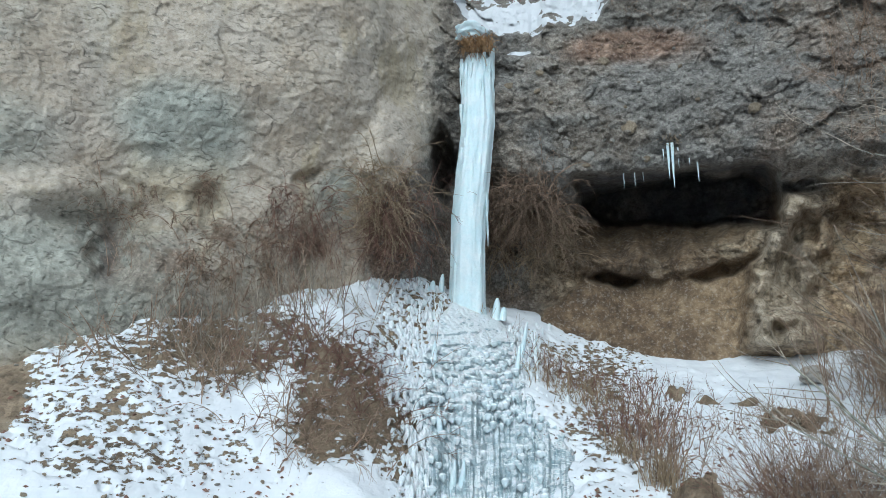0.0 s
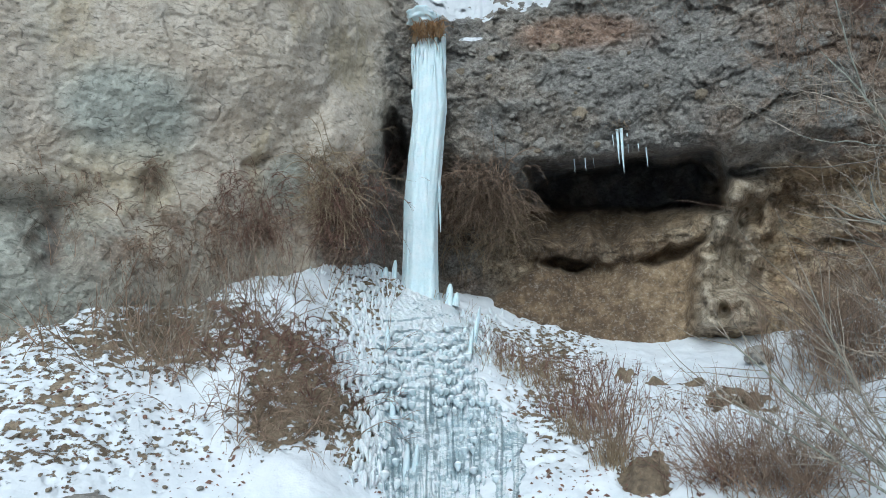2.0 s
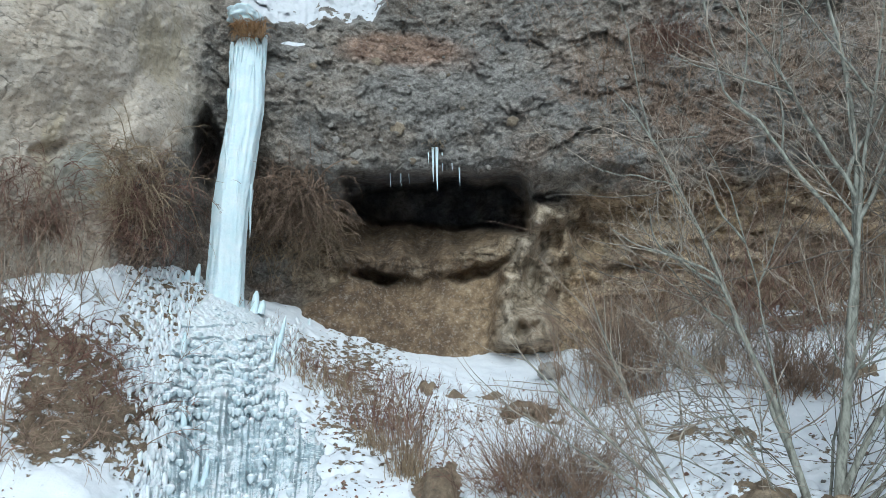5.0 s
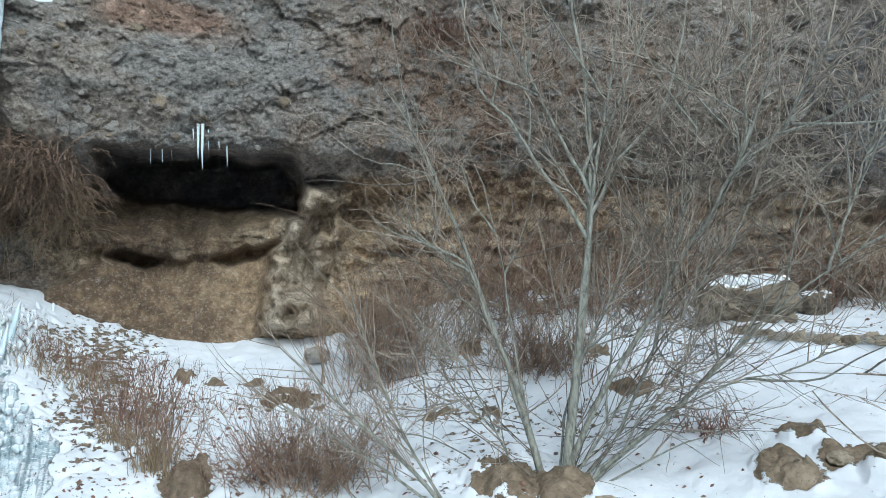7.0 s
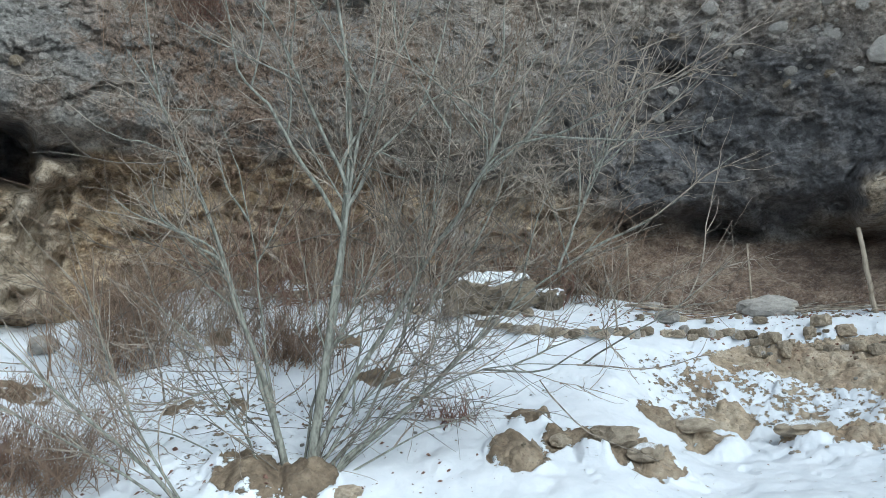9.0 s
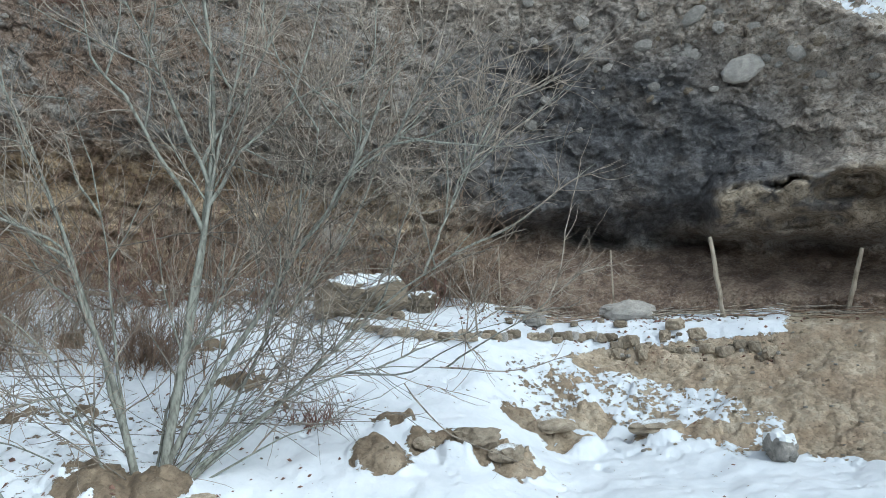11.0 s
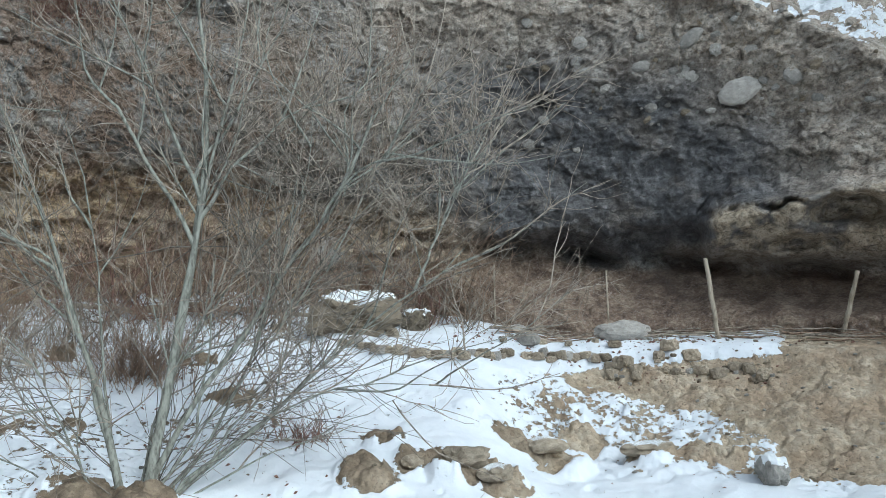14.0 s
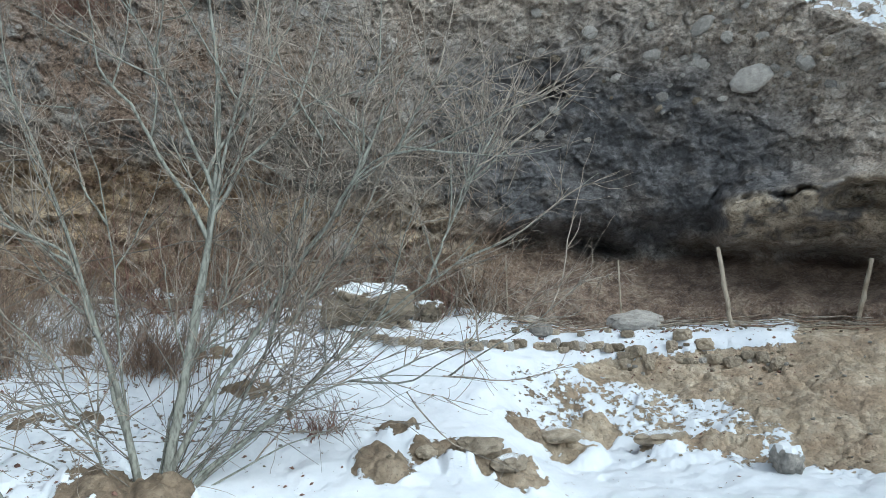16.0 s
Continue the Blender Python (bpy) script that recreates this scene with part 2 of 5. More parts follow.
        k1, k2, rnd4 = cells(p * np.array([10.5, 10.5, 13.0]), 33)
        knob = np.maximum(0, 0.45 - f1) * (rnd > 0.74) * 0.22 + np.maximum(0, 0.45 - k1) * (rnd4 > 0.62) * 0.11 - np.maximum(0, 0.42 - k1) * (rnd4 < 0.10) * 0.08
        r = r - knob * (1 - 0.9 * pale) * calm
        r = r + (0.04 - 0.02 * pale) * np.maximum(0, fbm(p * 7.0, 3, 43)) * calm
    return r


def ground_height(a, r, rough=True):
    """Height of the ground at bearing a and distance r."""
    rc = base_radius(a) + 0.9 * ss(1, 5, a) * (1 - ss(50, 64, a)) * 0.3
    zb = base_slope(a) * rc
    toe = np.minimum(6.0, rc - 3.2)
    s = (r - toe) / (rc - toe)
    z = -1.5 + (zb + 1.5) * np.maximum(s, 0) - 0.02 * np.maximum(toe - r, 0)
    z = np.where(s > 1, zb + 0.10 * (r - rc), z)
    # the cut bank below the fence
    wb = ss(63, 71, a)
    zk = np.interp(r, (0, 6.0, 8.6, 9.4, 10.9, 11.25, 12.0, 14.0), (-1.55, -1.5, -1.2, -1.05, -0.08, 0.20, 0.33, 0.5))
    z = z * (1 - wb) + zk * wb
    # a low step along the row of stones
    st = ss(52, 54, a) * (1 - ss(69, 72, a))
    z = z + 0.16 * st * ss(10.0, 10.12, r + 0.08 * np.sin(a)) * (1 - ss(10.6, 11.6, r))
    z = z + 0.36 * np.exp(-((a - 2.2) / 3.6) ** 2 - ((r - 10.3) / 0.9) ** 2)
    # knoll under the left-hand thicket, gully below the ice
    e = z / np.maximum(r, 0.1)
    z = z + 0.45 * blob(a, e, -9.5, 0.03, 4.0, 0.06, 0.8)
    z = z - 0.30 * blob(a, e, 1.5, -0.10, 6.0, 0.06, 0.8)
    z = np.where(r < 4.5, -1.5 - 0.02 * (4.5 - r) + (z + 1.5) * ss(2.5, 4.5, r), z)
    if rough:
        p = polar(a, r, 0 * r)
        far = ss(60, 15, r) * ss(0.5, 4.0, r)
        bank = ss(66, 72, a) * ss(8.4, 9.2, r) * (1 - ss(10.9, 11.4, r))
        z = z + bank * (0.13 * fbm(p * 1.5, 3, 52) + 0.07 * facets(p * 2.6, 54) + 0.03 * facets(p * 8.0, 55)) if np.size(a) < 2000 or np.any(bank > 0) else z
        z = z + earth_patches(a, r, p) * (0.13 + 0.14 * fbm(p * 3.2, 3, 58, 0.6) + 0.05 * facets(p * 6.0 + np.array([0, 0, 0.5]), 59))
        z = z + far * (0.10 * fbm(p * 0.8, 4, 51) + 0.035 * fbm(p * 4.5, 3, 57))
    return z


# places where bare earth swells through the snow: bearing, distance, half width along, half depth
EARTH = ((65.1, 7.75, 5.0, 0.30), (60.6, 7.7, 1.8, 0.22), (58.0, 7.4, 2.6, 0.30), (58.5, 8.1, 1.7, 0.18), (47.1, 8.8, 1.2, 0.12), (48.6, 8.7, 1.2, 0.12),
         (69.1, 9.0, 2.8, 0.30), (39.3, 6.95, 3.0, 0.3), (43.8, 6.85, 2.0, 0.25), (36.6, 9.8, 1.0, 0.14), (23.4, 9.35, 2.3, 0.35), (25.6, 9.0, 0.8, 0.14))
EARTH_FAR = ((17.3, 7.45, 1.6, 0.3), (34.3, 8.2, 1.0, 0.12), (38.2, 8.1, 0.8, 0.1), (71.5, 9.6, 1.7, 0.2), (75.9, 9.25, 2.2, 0.2), (79.5, 9.3, 2.4, 0.2), (21.0, 10.0, 0.9, 0.06),
             (18.6, 9.95, 1.0, 0.06), (16.4, 9.9, 0.7, 0.06), (45.6, 9.7, 0.8, 0.1), (44.0, 9.6, 0.6, 0.08), (50.5, 8.4, 0.6, 0.1))


def earth_patches(a, r, p):
    n = fbm(p * 3.2, 3, 63)
    m = 0 * a
    for a0, r0, wa, wr in EARTH + EARTH_FAR:
        near = np.abs(a - a0) < 2.2 * wa
        d = np.sqrt(((a - a0) / wa) ** 2 + ((r - r0) / wr) ** 2) + 0.55 * n
        m = np.maximum(m, np.where(near, 1 - ss(0.65, 1.15, d), 0))
    return m


def snow_cover(a, e, p):
    """How much snow lies on the ground, 0 to 1, before small breaks."""
    n1 = fbm(p * 1.4, 4, 61)
    n2 = fbm(p * np.array([7.0, 7.0, 9.0]), 3, 67)
    s = 0.98 + 0 * a
    s = s - 0.42 * blob(a, e, -24, 0.03, 9, 0.06, 0.6)
    s = s - 0.75 * blob(a, e, -31, 0.0, 3.2, 0.05, 0.3)
    s = s - 0.30 * blob(a, e, -22, -0.07, 10, 0.05, 0.7)
    s = s - 0.55 * blob(a, e, -14, 0.06, 5.0, 0.05, 0.6)
    s = s - 0.7 * blob(a, e, -7.5, -0.02, 3.2, 0.08, 0.4)
    s = s - 0.36 * blob(a, e, 10.0, 0.035, 5.0, 0.035, 0.6) - 0.24 * blob(a, e, 13, -0.05, 4.5, 0.07, 0.7)
    s = s - 0.22 * blob(a, e, 38, -0.10, 9, 0.06, 0.6) - 0.30 * blob(a, e, 30, 0.05, 4, 0.04, 0.6)
    # the cut bank: bare face under the snowy terrace, mottled slope below it, bare earth beyond
    edge = np.interp(a, (68, 70, 74, 77.7, 83.3, 84), (-0.012, -0.010, -0.006, 0.002, 0.007, 0.009))
    foot = np.interp(a, (69, 71, 74, 77, 80, 84), (-0.012, -0.022, -0.032, -0.044, -0.056, -0.088))
    under = np.interp(a, (65, 67, 70, 77, 80, 84.6), (-0.075, -0.098, -0.105, -0.093, -0.125, -0.128))
    s = s - 1.0 * ss(83.0, 84.3, a + 0.8 * n1) * ss(-0.128, -0.119, e + 0.008 * n1)
    s = s - 0.95 * ss(69.6, 71.2, a + 0.8 * n1) * (1 - ss(edge - 0.004, edge + 0.002, e)) * ss(foot - 0.010, foot + 0.008, e + 0.012 * n1)
    s = s - (0.40 + 0.42 * fbm(p * 3.4, 3, 66)) * ss(65.6, 68.0, a + 25 * (e + 0.07) + 0.8 * n1) * (1 - ss(edge - 0.004, edge + 0.002, e)) * ss(under - 0.006, under + 0.006, e + 0.012 * n1)
    s = s - 0.48 * blob(a, e, -1.8, 0.07, 3.6, 0.07, 0.5) - 0.6 * blob(a, e, -2.2, -0.07, 3.0, 0.06, 0.5) - 0.24 * blob(a, e, 10, -0.07, 4.0, 0.07, 0.6) - 0.12 * blob(a, e, 45, 0.0, 14, 0.09, 0.5) - 0.10 * blob(a, e, 20, -0.06, 8, 0.07, 0.7)
    s = s - 0.95 * earth_patches(a, np.hypot(p[:, 0], p[:, 1]), p)
    return s + 0.22 * n1 + 0.10 * n2


def at(a, e, r):
    return Vector(polar(np.array(float(a)), np.array(float(r)), np.array(float(e * r))))


# ---- materials ----
class Mat:
    """A node material under construction."""

    def __init__(self, name, rough=0.9):
        self.m = bpy.data.materials.new(name)
        self.m.use_nodes = True
        self.t = self.m.node_tree
        self.b = self.t.nodes["Principled BSDF"]
        self.b.inputs["Roughness"].default_value = rough
        self.co = self.node("ShaderNodeTexCoord").outputs["Object"]

    def node(self, kind):
        return self.t.nodes.new(kind)

    def link(self, a, b):
        self.t.links.new(a, b)

    def noise(self, scale, detail=5, rough=0.6, stretch=None, dist=0.0):
        n = self.node("ShaderNodeTexNoise")
        n.inputs["Scale"].default_value = scale
        n.inputs["Detail"].default_value = detail
        n.inputs["Roughness"].default_value = rough
        n.inputs["Distortion"].default_value = dist
        co = self.co
        if stretch:
            mp = self.node("ShaderNodeMapping")
            mp.inputs["Scale"].default_value = stretch
            self.link(co, mp.inputs["Vector"])
            co = mp.outputs["Vector"]
        self.link(co, n.inputs["Vector"])
        return n.outputs["Fac"]

    def ridged(self, scale, detail=8, rough=0.6, dist=0.0):
        out = self.noise(scale, detail, rough, None, dist)
        out.node.noise_type = "RIDGED_MULTIFRACTAL"
        out.node.normalize = True
        return out

    def warped(self, scale, amount, stretch=(1, 1, 1)):
        """Coordinates bent by noise."""
        n = self.node("ShaderNodeTexNoise")
        n.inputs["Scale"].default_value = scale
        n.inputs["Detail"].default_value = 4
        self.link(self.co, n.inputs["Vector"])
        m = self.node("ShaderNodeVectorMath")
        m.operation = "MULTIPLY_ADD"
        self.link(n.outputs["Color"], m.inputs[0])
        m.inputs[1].default_value = (amount, amount, amount)
        self.link(self.co, m.inputs[2])
        mp = self.node("ShaderNodeMapping")
        mp.inputs["Scale"].default_value = stretch
        self.link(m.outputs[0], mp.inputs["Vector"])
        return mp.outputs["Vector"]

    def voronoi(self, scale, feature="F1", out="Distance", co=None):
        n = self.node("ShaderNodeTexVoronoi")
        n.feature = feature
        n.inputs["Scale"].default_value = scale
        self.link(co or self.co, n.inputs["Vector"])
        return n.outputs[out]

    def ramp(self, fac, *stops):
        n = self.node("ShaderNodeValToRGB")
        els = n.color_ramp.elements
        while len(els) < len(stops):
            els.new(0.5)
        for el, (pos, col) in zip(els, stops):
            el.position = pos
            el.color = (*col, 1) if not isinstance(col, (int, float)) else (col, col, col, 1)
        self.link(fac, n.inputs["Fac"])
        return n.outputs["Color"]

    def mix(self, fac, a, b, blend="MIX"):
        n = self.node("ShaderNodeMix")
        n.data_type = "RGBA"
        n.blend_type = blend
        for key, v in ((0, fac), (6, a), (7, b)):
            if isinstance(v, (int, float)):
                n.inputs[key].default_value = v
            elif isinstance(v, tuple):
                n.inputs[key].default_value = (*v, 1)
            else:
                self.link(v, n.inputs[key])
        return n.outputs[2]

    def math(self, op, a, b):
        n = self.node("ShaderNodeMath")
        n.operation = op
        for i, v in enumerate((a, b)):
            if isinstance(v, (int, float)):
                n.inputs[i].default_value = v
            else:
                self.link(v, n.inputs[i])
        return n.outputs[0]

    def attr(self, name):
        n = self.node("ShaderNodeAttribute")
        n.attribute_name = name
        return n.outputs["Fac"]

    def random(self):
        return self.node("ShaderNodeObjectInfo").outputs["Random"]

    def island(self):
        return self.node("ShaderNodeNewGeometry").outputs["Random Per Island"]

    def color(self, c):
        self.link(c, self.b.inputs["Base Color"])
        return self

    def bump(self, height, dist=0.01, strength=1.0):
        n = self.node("ShaderNodeBump")
        n.inputs["Distance"].default_value = dist
        n.inputs["Strength"].default_value = strength
        self.link(height, n.inputs["Height"])
        self.link(n.outputs["Normal"], self.b.inputs["Normal"])
        return self


def rock_material():
    k = Mat("cliff_rock", 0.92)
    big = k.noise(0.9, 8, 0.6)
    mid = k.noise(3.6, 11, 0.68, dist=0.3)
    fine = k.noise(22, 8, 0.72)
    streak = k.noise(2.2, 8, 0.62, (1.0, 1.0, 0.16))
    bent = k.warped(2.2, 0.45, (1.0, 1.0, 2.4))
    bent2 = k.warped(5.0, 0.12, (1.0, 1.0, 1.4))
    crack = k.voronoi(1.7, "DISTANCE_TO_EDGE", co=bent)
    crack2 = k.voronoi(7.5, "DISTANCE_TO_EDGE", co=bent2)
    gate = k.ramp(k.noise(2.6, 4), (0.52, 0.0), (0.60, 1.0))
    lines = k.math("MULTIPLY", k.ramp(crack, (0.0, 1.0), (0.030, 0.0)), gate)
    lines2 = k.math("MULTIPLY", k.ramp(crack2, (0.0, 0.6), (0.05, 0.0)), k.ramp(k.noise(3.7, 4), (0.53, 0.0), (0.63, 1.0)))
    # pale sandstone
    pale = k.ramp(mid, (0.36, (0.36, 0.30, 0.235)), (0.47, (0.465, 0.40, 0.32)), (0.60, (0.56, 0.50, 0.42)))
    pale = k.mix(k.ramp(big, (0.48, 0.0), (0.60, 0.5)), pale, (0.44, 0.345, 0.25))
    pale = k.mix(k.ramp(k.noise(1.3, 7, 0.62), (0.50, 0.0), (0.58, 0.6)), pale, (0.54, 0.475, 0.40))
    pale = k.mix(k.ramp(k.noise(1.1, 6, 0.6, (1.0, 1.0, 0.35)), (0.54, 0.0), (0.62, 0.55)), pale, (0.46, 0.375, 0.235))
    pale = k.mix(k.attr("sage"), pale, k.ramp(mid, (0.38, (0.32, 0.325, 0.28)), (0.6, (0.47, 0.48, 0.42))))
    pale = k.mix(k.ramp(streak, (0.58, 0.0), (0.72, 0.5)), pale, (0.23, 0.205, 0.18))
    grit = k.noise(60, 6, 0.75)
    pale = k.mix(k.math("MULTIPLY", k.attr("drab"), 0.75), pale, k.ramp(mid, (0.38, (0.18, 0.175, 0.145)), (0.49, (0.27, 0.265, 0.225)), (0.60, (0.36, 0.355, 0.30))))
    pale = k.mix(k.ramp(grit, (0.40, 0.35), (0.50, 0.0)), pale, (0.27, 0.235, 0.195))
    # grey conglomerate: pebbles of many greys in a dark bed
    cell = k.voronoi(8.0, "F1", "Color", co=bent2)
    cell2 = k.voronoi(19.0, "F1", "Color", co=bent2)
    bw = (0.0, (0.09, 0.085, 0.08)), (0.35, (0.17, 0.16, 0.145)), (0.65, (0.24, 0.228, 0.21)), (1.0, (0.42, 0.395, 0.36))
    peb = k.mix(0.5, k.ramp(cell, *bw), k.ramp(cell2, *bw))
    grey = k.ramp(mid, (0.38, (0.115, 0.109, 0.10)), (0.49, (0.19, 0.178, 0.16)), (0.61, (0.29, 0.274, 0.25)))
    grey = k.mix(0.42, grey, peb)
    grey = k.mix(k.ramp(big, (0.44, 0.65), (0.56, 0.0)), grey, k.ramp(mid, (0.38, (0.15, 0.118, 0.086)), (0.49, (0.265, 0.215, 0.165)), (0.61, (0.40, 0.345, 0.28))))
    grey = k.mix(k.ramp(k.noise(1.5, 7, 0.62, (1.0, 1.0, 2.2)), (0.53, 0.0), (0.62, 0.55)), grey, (0.33, 0.315, 0.285))
    grey = k.mix(k.ramp(grit, (0.40, 0.45), (0.50, 0.0)), grey, (0.07, 0.065, 0.06))
    grey = k.mix(k.ramp(grit, (0.53, 0.0), (0.63, 0.4)), grey, (0.38, 0.36, 0.33))
    grey = k.mix(k.attr("brown"), grey, k.mix(0.35, k.ramp(mid, (0.39, (0.27, 0.205, 0.15)), (0.49, (0.46, 0.375, 0.29)), (0.60, (0.62, 0.54, 0.45))), peb))
    grey = k.mix(k.attr("rust"), grey, k.ramp(mid, (0.40, (0.19, 0.10, 0.06)), (0.7, (0.38, 0.235, 0.15))))
    ochre = k.ramp(mid, (0.38, (0.14, 0.09, 0.05)), (0.48, (0.37, 0.26, 0.15)), (0.60, (0.57, 0.44, 0.28)))
    ochre = k.mix(k.ramp(big, (0.48, 0.0), (0.60, 0.45)), ochre, k.ramp(mid, (0.40, (0.10, 0.075, 0.055)), (0.6, (0.30, 0.25, 0.20))))
    # sooty rock; the same tone is painted into the cave mouth as shade
    soot_and_shade = k.ramp(mid, (0.39, (0.072, 0.071, 0.076)), (0.49, (0.105, 0.103, 0.108)), (0.60, (0.155, 0.151, 0.154)))
    soot_and_shade = k.mix(0.12, soot_and_shade, peb)
    soot_and_shade = k.mix(k.ramp(k.noise(1.2, 6, 0.6), (0.50, 0.0), (0.60, 0.6)), soot_and_shade, k.ramp(mid, (0.38, (0.09, 0.074, 0.06)), (0.6, (0.19, 0.158, 0.13))))
    soot_and_shade = k.mix(k.ramp(big, (0.47, 0.0), (0.60, 0.6)), soot_and_shade, k.ramp(mid, (0.40, (0.045, 0.044, 0.047)), (0.6, (0.13, 0.12, 0.114))))
    earth = k.ramp(mid, (0.39, (0.15, 0.10, 0.071)), (0.49, (0.225, 0.156, 0.112)), (0.60, (0.33, 0.25, 0.18)))
    patch = k.ramp(k.voronoi(4.2, "F1", "Color", co=bent2), (0.1, 0.6), (0.5, 1.0), (0.9, 1.5))
    patch = k.mix(1.0, patch, k.ramp(k.voronoi(12.0, "F1", "Color", co=bent2), (0.1, 0.65), (0.5, 1.0), (0.9, 1.45)), "MULTIPLY")
    grey = k.mix(0.3, grey, k.mix(1.0, grey, patch, "MULTIPLY"))
    soot_and_shade = k.mix(0.5, soot_and_shade, k.mix(1.0, soot_and_shade, patch, "MULTIPLY"))
    ochre = k.mix(0.5, ochre, k.mix(1.0, ochre, patch, "MULTIPLY"))
    pits = k.math("MULTIPLY", k.ramp(k.voronoi(21.0, co=bent), (0.10, 0.8), (0.22, 0.0)), k.ramp(k.noise(3.0, 4), (0.50, 0.0), (0.58, 1.0)))
    c = k.mix(k.attr("pale"), grey, pale)
    c = k.mix(k.attr("hollow"), c, ochre)
    c = k.mix(k.attr("soot_and_shade"), c, soot_and_shade)
    c = k.mix(k.attr("block"), c, k.ramp(mid, (0.39, (0.24, 0.19, 0.13)), (0.49, (0.46, 0.375, 0.27)), (0.60, (0.62, 0.53, 0.41))))
    c = k.mix(k.attr("band"), c, earth)
    # soil and wet earth, both darkened to paint in the overhang's shade
    soil = k.ramp(k.noise(7.0, 9, 0.7), (0.36, (0.14, 0.096, 0.055)), (0.50, (0.25, 0.175, 0.102)), (0.64, (0.38, 0.285, 0.18)))
    wet_shaded = k.ramp(k.noise(6.0, 9, 0.7), (0.38, (0.05, 0.032, 0.019)), (0.50, (0.10, 0.064, 0.036)), (0.62, (0.19, 0.13, 0.075)))
    c = k.mix(k.math("MULTIPLY", k.attr("damp_and_shade"), 0.85), k.mix(k.attr("soil"), c, soil), wet_shaded)
    c = k.mix(k.attr("moss"), c, k.ramp(fine, (0.35, (0.11, 0.07, 0.045)), (0.65, (0.30, 0.19, 0.125))))
    firm = k.math("SUBTRACT", 1.0, k.math("MULTIPLY", k.math("MAXIMUM", k.attr("pale"), k.attr("soil")), 0.65))
    c = k.mix(k.math("MULTIPLY", k.ramp(fine, (0.38, 0.7), (0.49, 0.0)), firm), c, k.mix(0.7, c, (0.05, 0.045, 0.04)))
    c = k.mix(k.math("MULTIPLY", k.ramp(fine, (0.52, 0.0), (0.64, 0.45)), k.math("SUBTRACT", 1.0, k.math("MULTIPLY", k.attr("soot_and_shade"), 0.75))), c, k.mix(0.5, c, (0.66, 0.63, 0.58)))
    c = k.mix(k.math("MULTIPLY", k.math("MULTIPLY", pits, k.math("SUBTRACT", 1.0, k.attr("pale"))), 0.7), c, k.mix(0.85, c, (0.02, 0.02, 0.02)))
    dash = k.ramp(k.noise(15, 5, 0.62, (1.0, 1.0, 2.4)), (0.585, 0.0), (0.65, 0.55))
    c = k.mix(k.math("MULTIPLY", dash, k.math("SUBTRACT", 1.0, k.math("MAXIMUM", k.attr("soil"), k.attr("band")))), c, k.mix(0.75, c, (0.05, 0.042, 0.035)))
    crk = k.math("MULTIPLY", k.math("MAXIMUM", lines, lines2), k.math("SUBTRACT", 1.0, k.attr("band")))
    c = k.mix(k.math("MULTIPLY", crk, 0.6), c, k.mix(0.8, c, (0.06, 0.05, 0.042)))
    sn = k.ramp(k.math("ADD", k.attr("snow"), k.math("MULTIPLY", k.math("SUBTRACT", k.noise(9, 5), 0.5), 1.6)), (0.46, 0.0), (0.54, 1.0))
    c = k.mix(sn, c, (0.78, 0.80, 0.83))
    k.color(c)
    h = k.math("ADD", k.math("MULTIPLY", mid, 1.0), k.math("MULTIPLY", fine, 0.35))
    h = k.math("ADD", h, k.math("MULTIPLY", k.math("MAXIMUM", k.math("MAXIMUM", crk, pits), dash), -0.45))
    h = k.math("ADD", h, k.math("MULTIPLY", k.voronoi(8.0, co=bent2), -0.35))
    h = k.math("ADD", h, k.math("MULTIPLY", k.voronoi(19.0, co=bent2), -0.2))
    h = k.math("ADD", h, k.math("MULTIPLY", k.ridged(5.0, 9, 0.6), 0.35))
    return k.bump(k.math("MULTIPLY", h, firm), 0.065, 1.0).m


